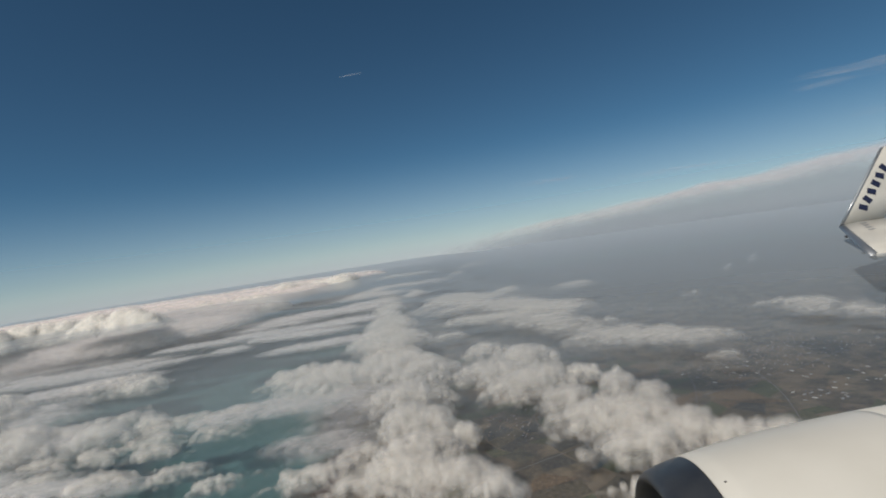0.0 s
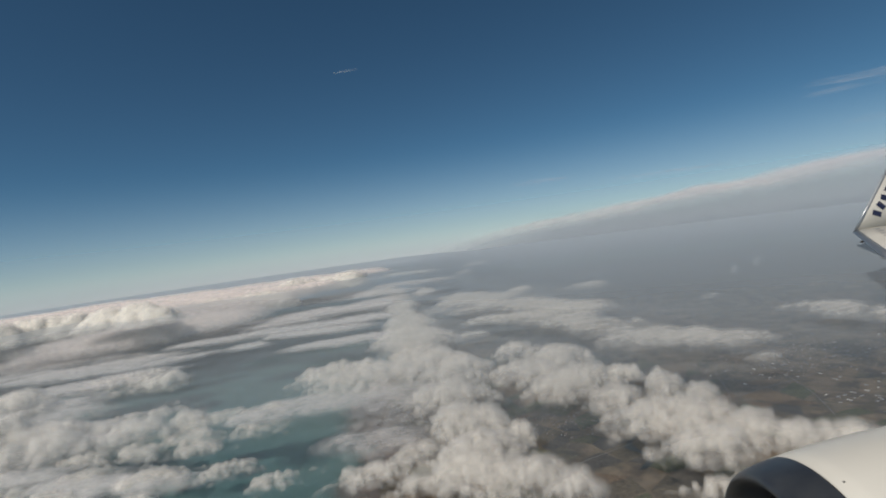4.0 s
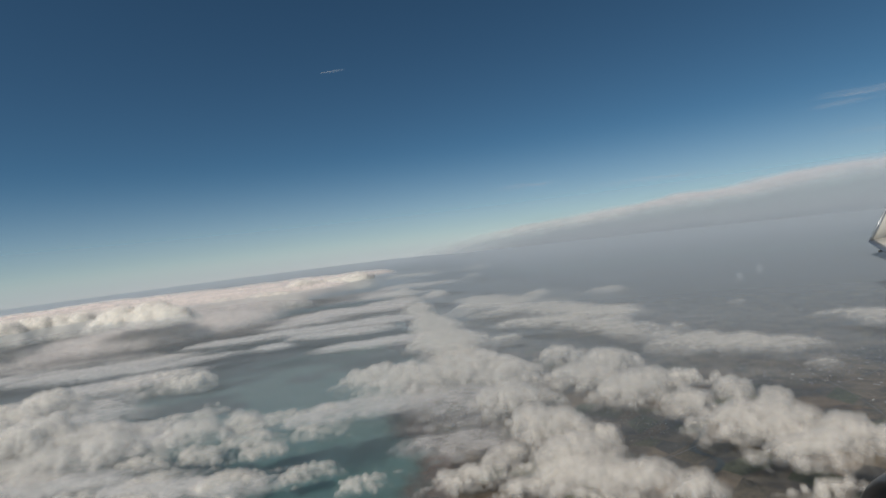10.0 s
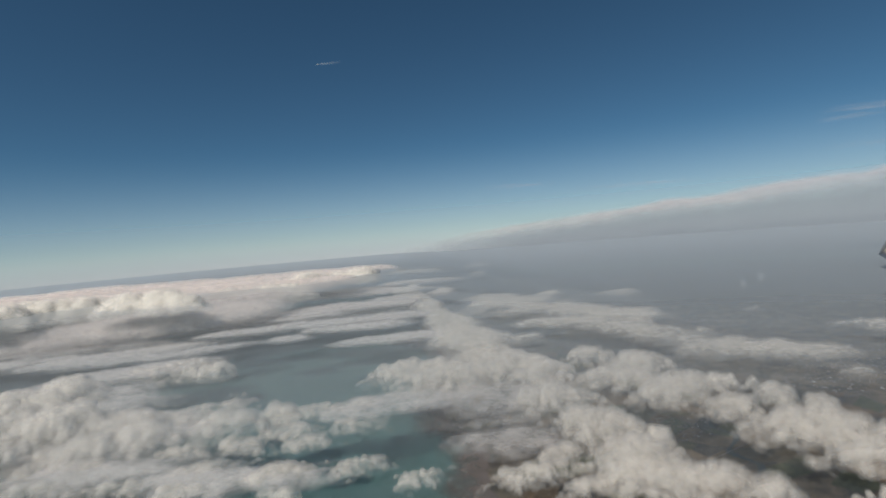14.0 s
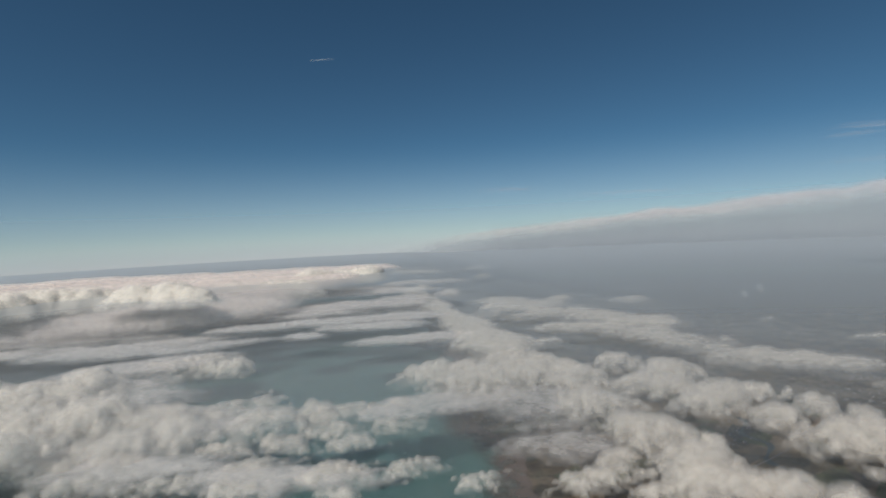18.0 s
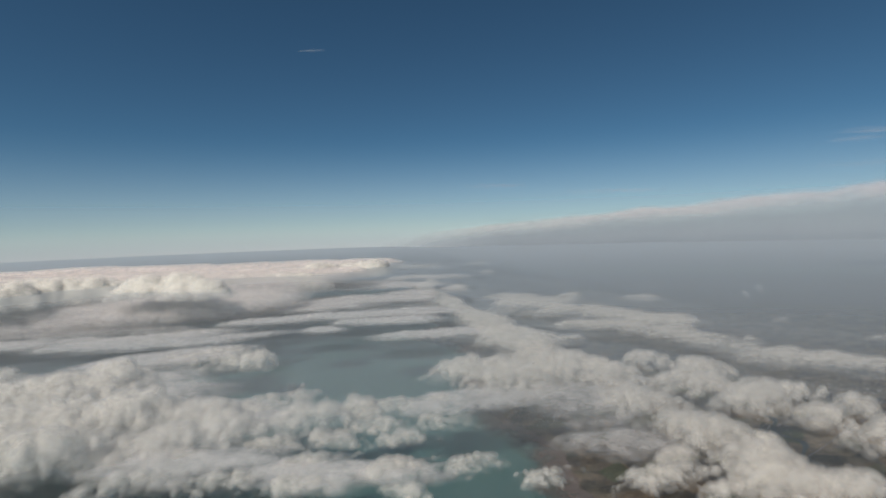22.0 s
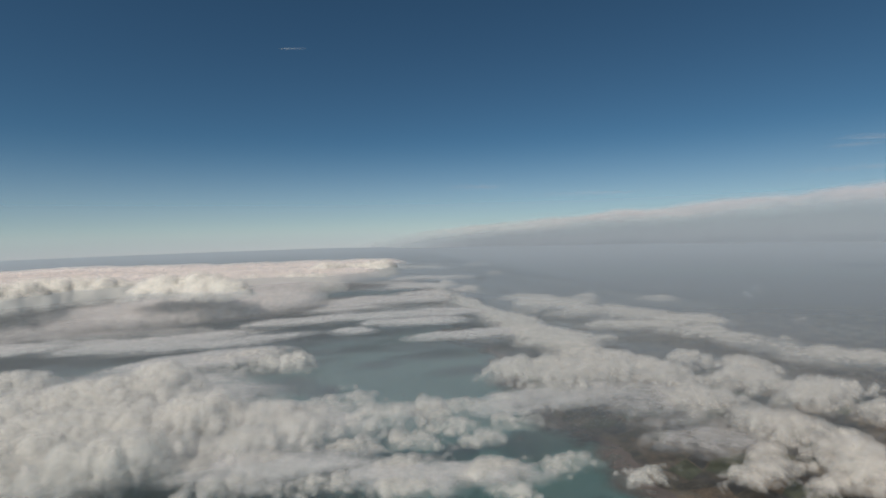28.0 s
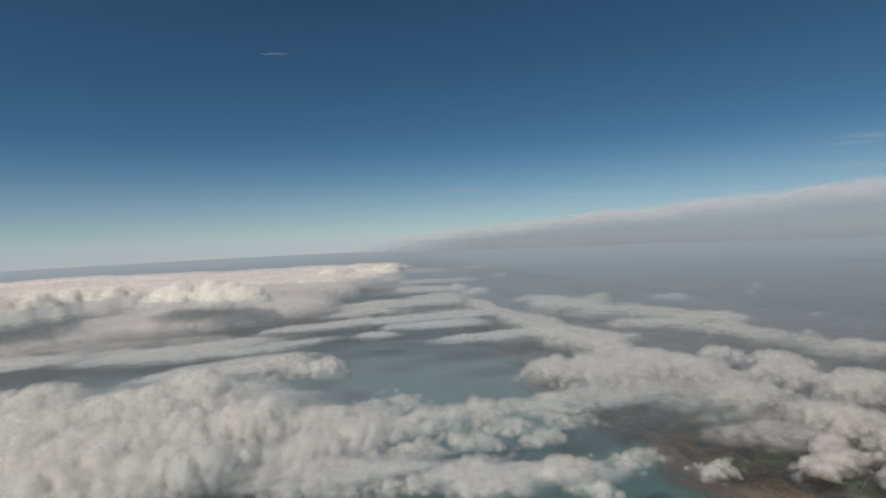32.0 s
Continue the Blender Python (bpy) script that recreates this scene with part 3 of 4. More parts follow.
def horizon_ring():
    a_, up = np.meshgrid(np.linspace(0, 2 * math.pi, 181), np.linspace(0, 1, 24), indexing="ij")
    r = 225 + 250 * up
    X, Y = r * np.sin(a_), r * np.cos(a_)
    Z = EYE + r * np.tan(np.radians(-3.2 + 13.5 * up))
    return mesh_from_grid("horizon_haze", X, Y, Z, 0.94 * (1 - up) ** 2.0, np.ones(X.shape, bool), HORIZON)


tagged(new("horizon_haze", horizon_ring()), "pale white haze where sky and sea meet", "haze", kind="structure")


def cirrus(az_deg, el_deg, dist, long, wide, turn, opaque, seed):
    """A wisp of ice cloud: a thin rippled sheet, combed out along its length."""
    ra, re = radians(az_deg), radians(el_deg)
    x, y, z = dist * math.sin(ra) * math.cos(re), dist * math.cos(ra) * math.cos(re), EYE + dist * math.sin(re)
    u, v = np.meshgrid(np.linspace(-1, 1, 120), np.linspace(-1, 1, 60), indexing="ij")
    comb = fractal(u * 1.6 + seed, v * 5.0, 5, 80 + seed)
    den = opaque * smooth(1 - np.hypot(u, v) + 1.1 * (comb - 0.55), 0.05, 0.9)
    Z = wide * 0.08 * (fractal(u * 2, v * 3, 3, 81) - 0.5)
    ob = new("cirrus_wisp", mesh_from_grid("cirrus_wisp", u * long, v * wide, Z, den, den > 0.01, CIRRUS))
    ob.matrix_world = Matrix.Translation((x, y, z)) @ pose(0, 0, 0, 0, 0, turn)
    return tagged(ob, "faint combed wisp of white cirrus high in the blue sky", "cloud", "cirrus wisps")


cirrus(41.0, 9.0, 27, 3.4, 2.6, -15, 0.2, 1)
cirrus(37.0, 8.4, 28, 1.6, 1.4, -25, 0.15, 2)
cirrus(44.0, 5.2, 60, 9, 6, -20, 0.10, 5)
cirrus(12.0, 4.6, 280, 26, 26, -25, 0.09, 3)
cirrus(24.0, 3.6, 280, 40, 22, -20, 0.09, 4)


# ---- helpers for built things ----
def mesh_object(name, bm, mat, parent=None, label="", smooth_shade=True):
    me = bpy.data.meshes.new(name)
    bm.to_mesh(me)
    bm.free()
    if smooth_shade:
        for p in me.polygons:
            p.use_smooth = True
    me.materials.append(mat)
    ob = new(name, me)
    if parent:
        ob.parent = parent
    if label:
        ob["label"] = label
    return ob


def part(name, bm, mat, parent, label="", smooth_shade=True):
    return mesh_object(name, bm, mat, parent, label, smooth_shade)


def revolve(profile, segments=96, start=0.0, sweep=360.0):
    """Turns a profile of (along x, radius) about the x axis."""
    bm = bmesh.new()
    rings = []
    closed = sweep > 359.9
    n = segments if closed else segments + 1
    for s, r in profile:
        rings.append([bm.verts.new((s, r * math.cos(radians(start + sweep * k / segments)), r * math.sin(radians(start + sweep * k / segments))))
                      for k in range(n)])
    for p, q in zip(rings[:-1], rings[1:]):
        for k in range(n if closed else n - 1):
            j = (k + 1) % n
            bm.faces.new((p[k], p[j], q[j], q[k]))
    bmesh.ops.recalc_face_normals(bm, faces=bm.faces[:])
    return bm


def box(bm, cx, cy, cz, sx, sy, sz, turn=0.0):
    ct, st = math.cos(turn), math.sin(turn)
    vs = []
    for dz in (-0.5, 0.5):
        for dx, dy in ((-0.5, -0.5), (0.5, -0.5), (0.5, 0.5), (-0.5, 0.5)):
            px, py = dx * sx, dy * sy
            vs.append(bm.verts.new((cx + px * ct - py * st, cy + px * st + py * ct, cz + dz * sz)))
    for f in ((3, 2, 1, 0), (4, 5, 6, 7), (0, 1, 5, 4), (1, 2, 6, 5), (2, 3, 7, 6), (3, 0, 4, 7)):
        bm.faces.new([vs[i] for i in f])


# ---- the aircraft: engine and wing tip, at true size ----
PAINT = material("white_paint", (0.65, 0.62, 0.56), 0.36)
mottled(PAINT, 1.3, (0.60, 0.575, 0.51), (0.67, 0.645, 0.58), 5.0)
LIP = material("bare_metal_lip", (0.30, 0.31, 0.33), 0.4, 0.75)
mottled(LIP, 3.0, (0.075, 0.085, 0.10), (0.16, 0.163, 0.165), 6.0)
DUCT = material("inlet_lining", (0.05, 0.052, 0.055), 0.6)
BLADE = material("titanium_blade", (0.12, 0.12, 0.13), 0.4, 0.8)
EDGE = material("leading_edge_metal", (0.34, 0.36, 0.38), 0.4, 0.7)
NAVY = material("navy_marking", (0.02, 0.025, 0.06), 0.4)
GREYMARK = material("grey_marking", (0.35, 0.35, 0.36), 0.5)
FASTENER = material("dark_fastener", (0.05, 0.05, 0.05), 0.5)

SEAT = pose(-0.766, -0.026, EYE + 0.124, 88.87, 7.77, -1.04)      # where the passenger looks out
back = Vector((1.0, 0.195, 0.037)).normalized()
side = back.cross(Vector((0, 1, 0))).normalized()
rise = side.cross(back)
turned = Matrix((back, rise, side)).transposed().to_4x4()
ENGINE = SEAT @ Matrix.Translation((2.317, -2.572, -3.613)) @ turned

engine = tagged(new("jet_engine"), "white jet engine nacelle with a dull bare-metal intake lip", "engine", "parts of the aircraft")
engine.empty_display_size = 0.2
engine.matrix_world = ENGINE
LIP_PROFILE = [(0.30, 0.830), (0.16, 0.842), (0.07, 0.864), (0.025, 0.890), (0.004, 0.912), (0.0, 0.925), (0.006, 0.940), (0.022, 0.958),
               (0.06, 0.980), (0.12, 0.998), (0.20, 1.015), (0.298, 1.031)]
part("intake_lip", revolve(LIP_PROFILE, 128), LIP, engine, "dull grey bare-metal intake ring")
part("intake_duct", revolve([(1.05, 0.795), (0.7, 0.800), (0.45, 0.815), (0.301, 0.829)], 96), DUCT, engine, "dark acoustic intake lining")
cowl = part("fan_cowl", revolve([(0.305, 1.026), (0.307, 1.034), (0.45, 1.056), (0.6, 1.074), (0.8, 1.092), (1.0, 1.104), (1.3, 1.116), (1.55, 1.120), (1.597, 1.1205),
                          (1.599, 1.113)], 128), PAINT, engine, "glossy white fan cowl")
part("rear_cowl", revolve([(1.603, 1.113), (1.605, 1.1205), (1.9, 1.118), (2.2, 1.105), (2.6, 1.09), (3.0, 1.03), (3.3, 0.96), (3.32, 0.93), (3.0, 0.90)], 128),
     PAINT, engine, "white rear cowl")
part("fan_disc", revolve([(1.04, 0.30), (1.06, 0.77)], 64), DUCT, engine)
part("spinner", revolve([(0.62, 0.004), (0.66, 0.06), (0.75, 0.14), (0.88, 0.22), (1.0, 0.27), (1.05, 0.28)], 48), BLADE, engine, "dark conical spinner")
blade_mesh = None
for k in range(24):
    if blade_mesh is None:
        bm = bmesh.new()
        rows_ = []
        for i in range(6):
            f = i / 5
            r, tw, ch = 0.27 + f * 0.49, radians(25 + 38 * f), 0.10 + 0.05 * f
            rows_.append([bm.verts.new((0.97 + math.cos(tw) * q * ch, r, math.sin(tw) * q * ch + w)) for q, w in ((-0.5, 0), (0, 0.006), (0.5, 0), (0, -0.006))])
        for p, q in zip(rows_[:-1], rows_[1:]):
            for j in range(4):
                bm.faces.new((p[j], p[(j + 1) % 4], q[(j + 1) % 4], q[j]))
        first = part("fan_blade", bm, BLADE, engine)
        blade_mesh = first.data
    else:
        o = new("fan_blade", blade_mesh)
        o.parent = engine
        o.matrix_local = pose(0, 0, 0, 360 / 24 * k)
for s, ang in ((0.42, 33.0), (0.37, 12.0), (0.36, 62.0)):
    r = float(np.interp(s, [0.307, 0.45, 0.6], [1.034, 1.056, 1.074])) + 0.001
    bm = bmesh.new()
    bmesh.ops.create_cone(bm, cap_ends=True, segments=12, radius1=0.008, radius2=0.007, depth=0.004)
    o = part("fastener", bm, FASTENER, cowl, "small dark fastener head")
    o.matrix_local = Matrix.Translation((s, r * math.cos(radians(ang)), r * math.sin(radians(ang)))) @ pose(0, 0, 0, ang - 90, 0, 0)


def airfoil(chord, thick, n=22):
    """Points of a section: x along the chord from the nose, y across."""
    xs = [0.5 * (1 - math.cos(math.pi * k / n)) for k in range(n + 1)]
    half = [5 * thick * (0.2969 * math.sqrt(x) - 0.126 * x - 0.3516 * x * x + 0.2843 * x ** 3 - 0.1036 * x ** 4) for x in xs]
    top = [(x * chord, h * chord) for x, h in zip(xs, half)]
    low = [(x * chord, -h * chord) for x, h in zip(xs, half)]
    return top + low[-2:0:-1]


def loft(sections, nose_only=0.0, swell=0.0):
    """Skins sections given as (leading edge point, chord vector, thickness vector, relative thickness)."""
    bm = bmesh.new()
    loops = []
    for le, chord, across, thick in sections:
        c = chord.length
        pts = airfoil(c, thick)
        if nose_only:
            h_ = 7
            pts = pts[:h_] + pts[-(h_ - 1):]
            k_ = nose_only / pts[h_ - 1][0]
            pts = [(px * k_ if j else 0.0, py) for j, (px, py) in enumerate(pts)]
        loops.append([bm.verts.new(le + chord / c * (px - swell) + across * py * (1 + swell * 6)) for px, py in pts])
    m = len(loops[0])
    for p, q in zip(loops[:-1], loops[1:]):
        for j in range(m):
            bm.faces.new((p[j], p[(j + 1) % m], q[(j + 1) % m], q[j]))
    bm.faces.new(loops[0])
    bm.faces.new(loops[-1][::-1])
    bmesh.ops.recalc_face_normals(bm, faces=bm.faces[:])
    return bm


wing = tagged(new("wing_tip"), "white wing tip with an upswept winglet and grey leading edge", "wing", "parts of the aircraft")
wing.empty_display_size = 0.2
wing.matrix_world = SEAT
CORNER = Vector((12.36, 0.50, -16.0))
UP_LE = Vector((1.38, 2.04, -0.42))
IN_LE = Vector((-0.47, -0.195, 0.88))
face_up = UP_LE.cross(back).normalized()
if face_up.z < 0:
    face_up = -face_up
wing_up = back.cross(IN_LE).normalized()
if wing_up.y < 0:
    wing_up = -wing_up
blade_sections = [(CORNER + UP_LE * f, back * (1.35 - 0.55 * f), face_up, 0.07) for f in (0.0, 0.4, 0.8, 1.2)]
panel_sections = [(CORNER + IN_LE * f, back * (1.35 + 0.22 * f), wing_up, 0.085) for f in (0.0, 1.4, 2.8, 4.2)]
winglet = part("winglet", loft(blade_sections), PAINT, wing, "white upswept winglet with a dark name on it")
panel = part("wing_panel", loft(panel_sections), PAINT, wing, "white outer wing panel")
part("winglet_leading_edge", loft(blade_sections, 0.09, 0.006), EDGE, winglet, "grey metal leading edge")
part("wing_leading_edge", loft(panel_sections, 0.16, 0.006), EDGE, panel, "grey metal leading edge")


def mark(f, off, long, wide, lean, mat, name):
    """A flat bar on the winglet's inner face: f along the leading edge, off behind it."""
    along = UP_LE.normalized()
    across = (back - along * back.dot(along)).normalized()
    o = CORNER + UP_LE * f + back * off + face_up * (0.035 * (1.35 - 0.55 * f) + 0.012)
    d1 = (across * math.cos(lean) + along * math.sin(lean)) * long / 2
    d2 = (along * math.cos(lean) - across * math.sin(lean)) * wide / 2
    bm = bmesh.new()
    a_ = [bm.verts.new(o + s1 * d1 + s2 * d2) for s1, s2 in ((-1, -1), (1, -1), (1, 1), (-1, 1))]
    b_ = [bm.verts.new(o + s1 * d1 + s2 * d2 - face_up * 0.006) for s1, s2 in ((-1, -1), (1, -1), (1, 1), (-1, 1))]
    bm.faces.new(a_)
    for j in range(4):
        bm.faces.new((a_[j], b_[j], b_[(j + 1) % 4], a_[(j + 1) % 4]))
    return part(name, bm, mat, winglet, smooth_shade=False)


for f, lean in ((0.24, 0.25), (0.36, -0.2), (0.48, 0.3), (0.60, 0.0), (0.72, 0.3), (0.84, -0.2)):
    mark(f, 0.44, 0.24, 0.17, lean, NAVY, "name_bar")
for k in range(4):
    o = CORNER + IN_LE * (0.5 + 0.36 * k) + back * 0.62 + wing_up * 0.085
    bm = bmesh.new()
    box(bm, 0, 0, 0, 0.16, 0.09, 0.004)
    q = part("stencil_bar", bm, GREYMARK, panel, smooth_shade=False)
    q.matrix_local = Matrix.Translation(o) @ Matrix((back, wing_up.cross(back), wing_up)).transposed().to_4x4()
for f, size in ((1.2, 0.05), (3.4, 0.045)):
    o = CORNER + IN_LE * f + back * 0.02 - wing_up * 0.06
    bm = bmesh.new()
    bmesh.ops.create_icosphere(bm, subdivisions=2, radius=size)
    bmesh.ops.scale(bm, vec=(1.8, 0.7, 0.7), verts=bm.verts[:])
    q = part("leading_edge_fitting", bm, FASTENER, wing, "small dark fitting under the leading edge")
    q.matrix_local = Matrix.Translation(o) @ turned

# ---- another aircraft far off, with its trail ----
TRAIL = vapour("contrail", (0.9, 0.9, 0.9), 0.4, 0.0, 1.0)
ra, re, far = radians(-8.2), radians(18.3), 230.0
spot = Vector((far * math.sin(ra) * math.cos(re), far * math.cos(ra) * math.cos(re), EYE + far * math.sin(re)))
airliner = tagged(new("distant_airliner"), "tiny distant airliner drawing a short white contrail", "aircraft")
airliner.matrix_world = Matrix.Translation(spot) @ pose(0, 0, 0, 0, -3, 0) @ Matrix.Scale(0.55, 4)
bm = revolve([(-1.1, 0.01), (-1.0, 0.09), (-0.7, 0.13), (0.5, 0.13), (1.1, 0.03)], 16)
part("fuselage", bm, PAINT, airliner)
for sgn in (-1, 1):
    bm = bmesh.new()
    vs = [bm.verts.new(p) for p in ((-0.25, 0, 0), (0.15, 0, 0), (0.5, sgn * 1.0, 0.05), (0.35, sgn * 1.0, 0.05))]
    vs += [bm.verts.new(v.co + Vector((0, 0, 0.03))) for v in vs]
    for f in ((3, 2, 1, 0), (4, 5, 6, 7), (0, 1, 5, 4), (1, 2, 6, 5), (2, 3, 7, 6), (3, 0, 4, 7)):
        bm.faces.new([vs[i] for i in f])
    part("wing", bm, PAINT, airliner, smooth_shade=False)
bm = revolve([(1.4, 0.15)] + [(1.4 + 1.2 * k, 0.26 + 0.035 * k) for k in range(1, 14)], 12)
trail = part("contrail", bm, TRAIL, airliner, "thin fading white contrail")
at = trail.data.attributes.new("thickness", "FLOAT", "POINT")
at.data.foreach_set("value", np.array([0.26 * max(0.0, 1 - (v.co.x / 18.0)) for v in trail.data.vertices], np.float32))


# ---- on the land: fields, river, sheds, towns ----
FIELD = material("field", (0.1, 0.09, 0.06), 0.95, spec=0.1)
info = FIELD.node_tree.nodes.new("ShaderNodeObjectInfo")
crop = ramp(FIELD, info.outputs["Random"], [(0.0, (0.078, 0.070, 0.056)), (0.2, (0.108, 0.084, 0.062)), (0.36, (0.080, 0.082, 0.058)), (0.5, (0.058, 0.057, 0.056)),
                                            (0.64, (0.128, 0.100, 0.072)), (0.78, (0.070, 0.078, 0.052)), (1.0, (0.088, 0.074, 0.064))])
crop.color_ramp.interpolation = "CONSTANT"
fc = FIELD.node_tree.nodes.new("ShaderNodeTexCoord")
fn = node(FIELD, "ShaderNodeTexNoise", Scale=14.0, Detail=9.0, Roughness=0.7)
link(FIELD, fc.outputs["Object"], fn.inputs["Vector"])
fr = ramp(FIELD, fn.outputs[0], [(0.35, (0.62, 0.60, 0.60)), (0.65, (1.65, 1.55, 1.40))])
fm = FIELD.node_tree.nodes.new("ShaderNodeMixRGB")
fm.blend_type, fm.inputs[0].default_value = "MULTIPLY", 1.0
link(FIELD, crop.outputs[0], fm.inputs[1])
link(FIELD, fr.outputs[0], fm.inputs[2])
link(FIELD, fm.outputs[0], FIELD.node_tree.nodes["Principled BSDF"].inputs["Base Color"])
RIVER = material("river_water", (0.025, 0.035, 0.04), 0.6, spec=0.2)
ROOF_WHITE = material("white_roof", (0.60, 0.59, 0.56), 0.5)
ROOF_GREY = material("grey_roof", (0.26, 0.26, 0.27), 0.6)
WALL = material("shed_wall", (0.42, 0.40, 0.37), 0.8)
HOUSES = material("houses", (0.3, 0.25, 0.2), 0.8)
hi = HOUSES.node_tree.nodes.new("ShaderNodeNewGeometry")
hr = ramp(HOUSES, hi.outputs["Random Per Island"], [(0.0, (0.26, 0.17, 0.13)), (0.4, (0.34, 0.30, 0.27)), (0.75, (0.20, 0.19, 0.19)), (1.0, (0.42, 0.40, 0.38))])
link(HOUSES, hr.outputs[0], HOUSES.node_tree.nodes["Principled BSDF"].inputs["Base Color"])
rng = random.Random(11)


def inland_at(x, y):
    return float(shore(np.array([[x]]), np.array([[y]]))[0, 0])


def field_corner(i, j):
    """A crooked grid of field corners."""
    k = math.radians(27)
    gx = i * 0.50 + 0.44 * (math.sin(i * 12.9 + j * 78.2) * 43758.5 % 1 - 0.5)
    gy = j * 0.36 + 0.34 * (math.sin(i * 39.3 + j * 11.1) * 24634.6 % 1 - 0.5)
    return 3.4 + gx * math.cos(k) - gy * math.sin(k), 9.4 + gx * math.sin(k) + gy * math.cos(k)


built = 0
for i in range(-12, 14):
    for j in range(-14, 20):
        quad = [field_corner(*q) for q in ((i, j), (i + 1, j), (i + 1, j + 1), (i, j + 1))]
        mx, my = sum(q[0] for q in quad) / 4, sum(q[1] for q in quad) / 4
        ahead = math.degrees(math.atan2(mx + 3, my))
        if not (4.2 < my < 17 and -12 < ahead < 58 and inland_at(mx, my) > 0.35) or rng.random() < 0.30 or built >= 300:
            continue
        built += 1
        shrink = 0.99 - 0.08 * rng.random()
        n = 3
        X = np.zeros((n, n))
        Y, Z = X.copy(), X.copy()
        for p in range(n):
            for q in range(n):
                fp, fq = 0.5 + (p / (n - 1) - 0.5) * shrink, 0.5 + (q / (n - 1) - 0.5) * shrink
                X[p, q] = (quad[0][0] * (1 - fp) + quad[1][0] * fp) * (1 - fq) + (quad[3][0] * (1 - fp) + quad[2][0] * fp) * fq - mx
                Y[p, q] = (quad[0][1] * (1 - fp) + quad[1][1] * fp) * (1 - fq) + (quad[3][1] * (1 - fp) + quad[2][1] * fp) * fq - my
                Z[p, q] = ground_z(mx + X[p, q], my + Y[p, q]) + 0.006
        zc = Z[1, 1]
        o = new("field", mesh_from_grid("field", X, Y, Z - zc, np.ones((n, n)), np.ones((n, n), bool), FIELD))
        o.location = (mx, my, zc)
        o.parent = ground

# the river, winding inland
pts = [(1.62 + 0.16 * math.sin(k * 0.9) + 0.05 * k, 7.3 + 0.16 * k) for k in range(26)]
X, Y, Z = np.zeros((26, 3)), np.zeros((26, 3)), np.zeros((26, 3))
for k, (px, py) in enumerate(pts):
    for m_ in range(3):
        X[k, m_], Y[k, m_] = px + (m_ - 1) * (0.05 + 0.02 * math.sin(k * 1.7)), py
        Z[k, m_] = ground_z(X[k, m_], py) + 0.012
tagged(new("river", mesh_from_grid("river", X[:, ::-1], Y[:, ::-1], Z[:, ::-1], np.ones(X.shape), np.ones(X.shape, bool), RIVER)),
       "narrow dark winding river between brown fields", "river", kind="structure")


def shed(x, y, long, wide, tall, turn, roof):
    """A long shed with a low-pitched roof."""
    ob = tagged(new("warehouse"), "long pale industrial shed with a low-pitched roof", "building", "industrial sheds")
    ob.empty_display_size = 0.02
    ob.matrix_world = Matrix.Translation((x, y, ground_z(x, y) - 0.002)) @ pose(0, 0, 0, 0, 0, turn)
    bm = bmesh.new()
    box(bm, 0, 0, tall / 2, long, wide, tall)
    part("wall", bm, WALL, ob, smooth_shade=False)
    bm = bmesh.new()
    h, e = tall * 0.35, 1.04
    vs = [bm.verts.new(p) for p in ((-long / 2 * e, -wide / 2 * e, tall), (long / 2 * e, -wide / 2 * e, tall), (long / 2 * e, 0, tall + h),
                                    (-long / 2 * e, 0, tall + h), (-long / 2 * e, wide / 2 * e, tall), (long / 2 * e, wide / 2 * e, tall))]
    for f in ((0, 1, 2, 3), (3, 2, 5, 4), (0, 3, 4), (1, 5, 2), (4, 5, 1, 0)):
        bm.faces.new([vs[q] for q in f])
    part("roof", bm, roof, ob, "white metal roof" if roof is ROOF_WHITE else "grey metal roof", smooth_shade=False)


for k in range(70):
    cx, cy, spread = ((5.8, 8.75, 0.55), (6.9, 9.4, 0.7), (7.6, 8.6, 0.8), (5.4, 10.6, 0.9), (8.2, 11.5, 1.2))[k % 5]
    x, y = cx + rng.uniform(-spread, spread), cy + rng.uniform(-spread, spread) * 0.6
    shed(x, y, rng.uniform(0.03, 0.11), rng.uniform(0.018, 0.036), rng.uniform(0.008, 0.014), 27 + 90 * rng.randint(0, 1) + rng.uniform(-8, 8),
         ROOF_WHITE if rng.random() < 0.3 else ROOF_GREY)


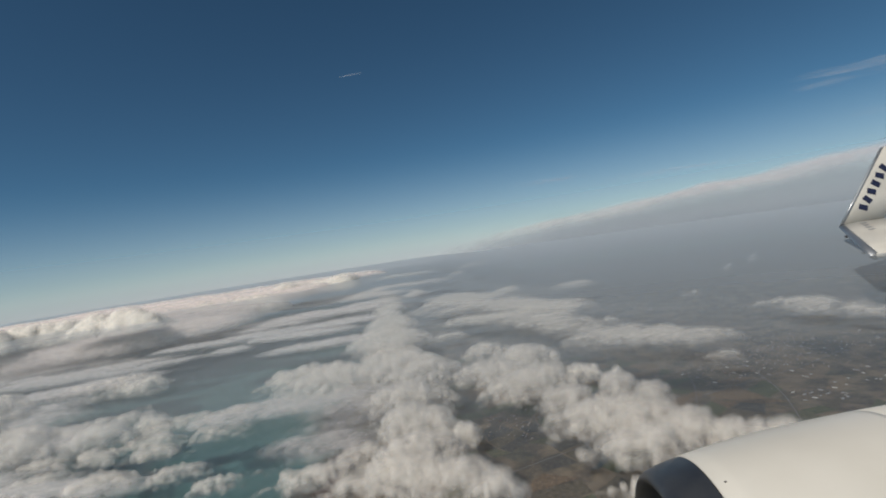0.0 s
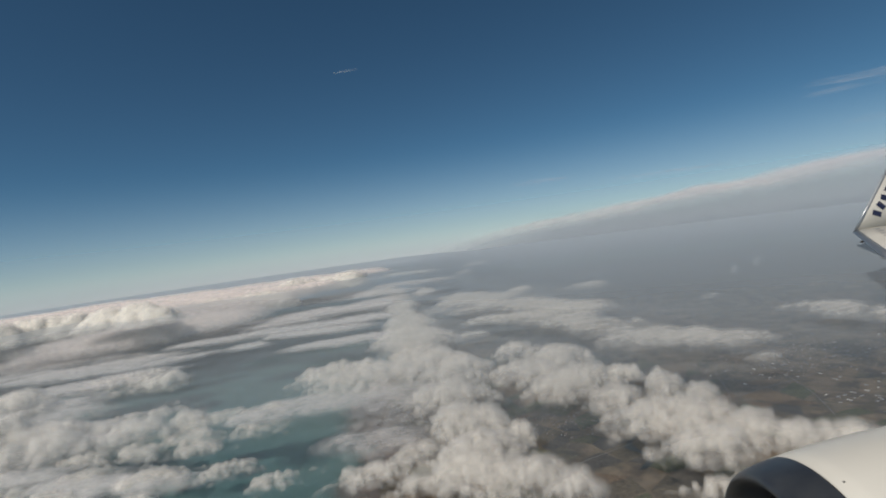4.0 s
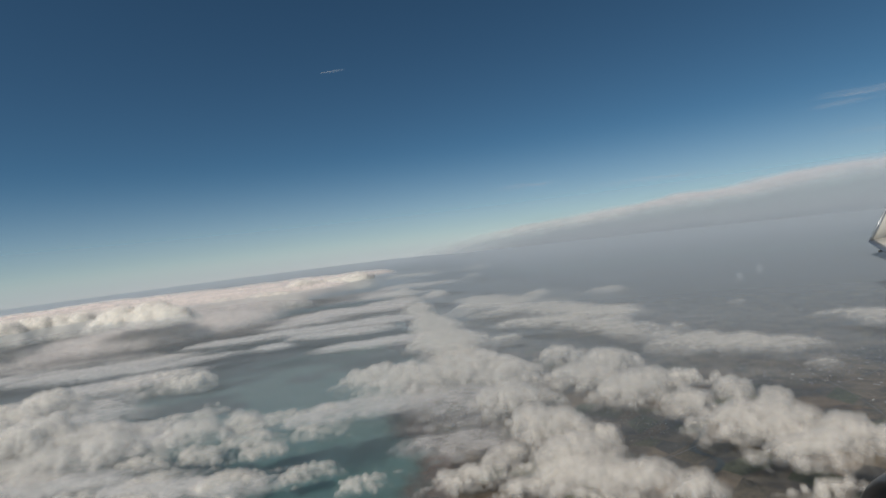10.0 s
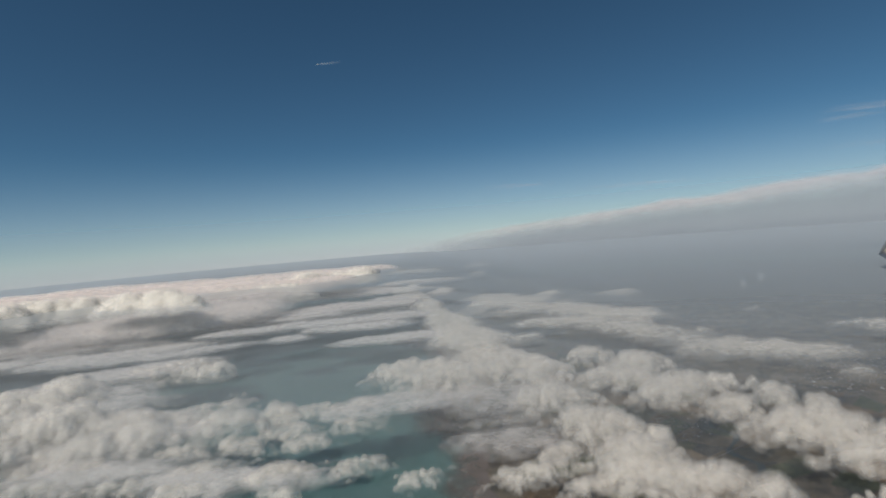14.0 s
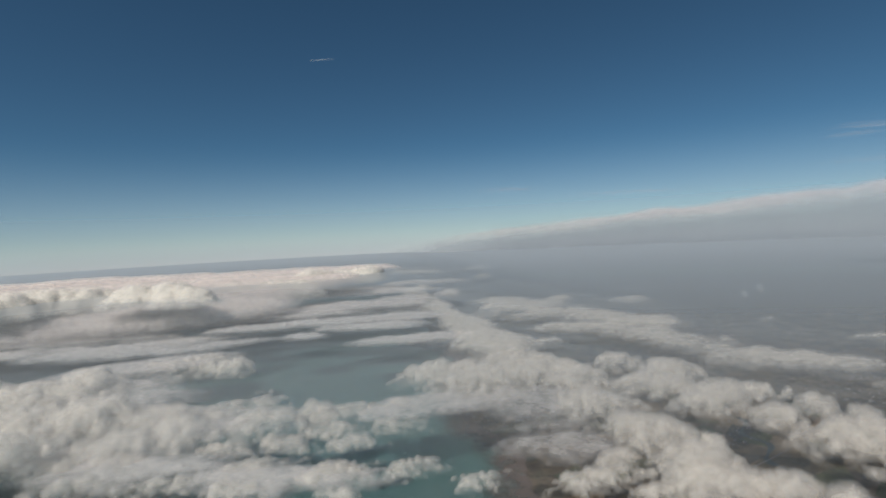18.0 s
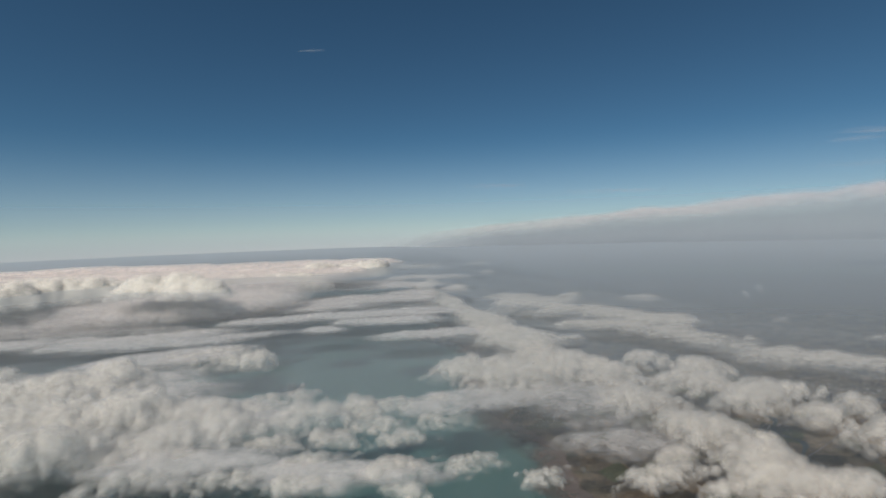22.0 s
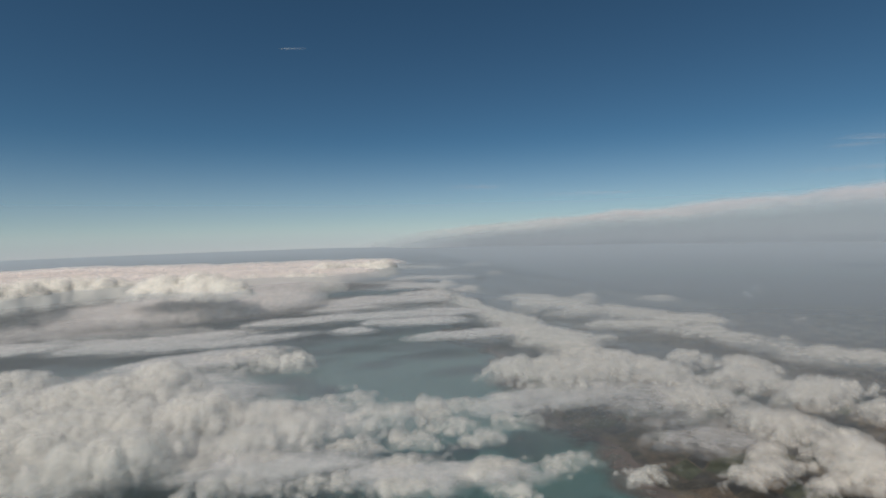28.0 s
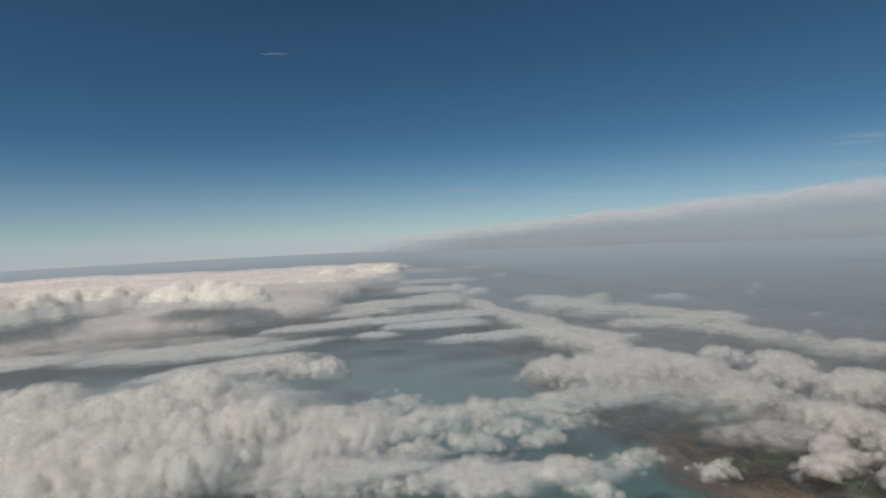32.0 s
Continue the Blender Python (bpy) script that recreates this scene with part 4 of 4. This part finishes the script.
def town(x, y, spread, count):
    """A town far off: many small houses in one mesh."""
    bm_co, bm_faces = [], []
    for k in range(count):
        r = spread * rng.random() ** 0.7
        t = rng.uniform(0, 2 * math.pi)
        px, py = x + r * math.cos(t) * 1.5, y + r * math.sin(t)
        if inland_at(px, py) < 0.1:
            continue
        w, l, h = rng.uniform(0.010, 0.02), rng.uniform(0.014, 0.032), rng.uniform(0.008, 0.016)
        z = ground_z(px, py)
        a = rng.choice((0.4, 0.5, 1.97))
        ca, sa = math.cos(a), math.sin(a)
        b0 = len(bm_co)
        for dz in (0, h):
            for dx, dy in ((-l, -w), (l, -w), (l, w), (-l, w)):
                bm_co.append((px - x + (dx * ca - dy * sa) / 2, py - y + (dx * sa + dy * ca) / 2, z + dz))
        bm_co += [(px - x - l * ca / 2, py - y - l * sa / 2, z + h * 1.5), (px - x + l * ca / 2, py - y + l * sa / 2, z + h * 1.5)]
        for f in ((0, 1, 5, 4), (1, 2, 6, 5), (2, 3, 7, 6), (3, 0, 4, 7), (4, 5, 9, 8), (6, 7, 8, 9), (5, 6, 9), (7, 4, 8)):
            bm_faces.append([b0 + q for q in f])
    me = bpy.data.meshes.new("town_houses")
    me.from_pydata(bm_co, [], bm_faces)
    me.materials.append(HOUSES)
    o = new("town_houses", me)
    o.location = (x, y, 0)
    tagged(o, "scattered small houses of a hazy distant town", "town", kind="stuff")


town(-1.6, 11.3, 0.9, 420)
town(7.2, 18.6, 2.6, 700)
town(3.6, 14.5, 1.6, 300)
town(6.8, 11.8, 1.8, 420)
town(1.2, 9.6, 0.9, 160)

ROAD = material("road", (0.15, 0.145, 0.14), 0.9)


def road(x0, y0, x1, y1, wave, width):
    """A pale road draped over the land."""
    n = 48
    X, Y, Z = np.zeros((n, 2)), np.zeros((n, 2)), np.zeros((n, 2))
    L_ = math.hypot(x1 - x0, y1 - y0)
    nx, ny = -(y1 - y0) / L_, (x1 - x0) / L_
    for k in range(n):
        f = k / (n - 1)
        off = wave * (math.sin(f * 7.0 + x0) + 0.5 * math.sin(f * 17.0 + y0))
        for m_, sgn in enumerate((1, -1)):
            px, py = x0 + (x1 - x0) * f + nx * (off + sgn * width / 2), y0 + (y1 - y0) * f + ny * (off + sgn * width / 2)
            X[k, m_], Y[k, m_], Z[k, m_] = px, py, ground_z(px, py) + 0.013
    tagged(new("road", mesh_from_grid("road", X, Y, Z, np.ones(X.shape), np.ones(X.shape, bool), ROAD)),
           "thin pale road crossing the hazy farmland", "road", kind="structure")


road(-0.6, 7.0, 11.0, 12.5, 0.12, 0.016)
road(4.2, 6.2, 8.5, 17.5, 0.16, 0.014)
road(0.6, 13.5, 9.5, 10.2, 0.10, 0.012)
road(6.6, 8.2, 12.5, 8.9, 0.05, 0.018)
road(2.2, 5.2, 5.2, 11.8, 0.10, 0.012)
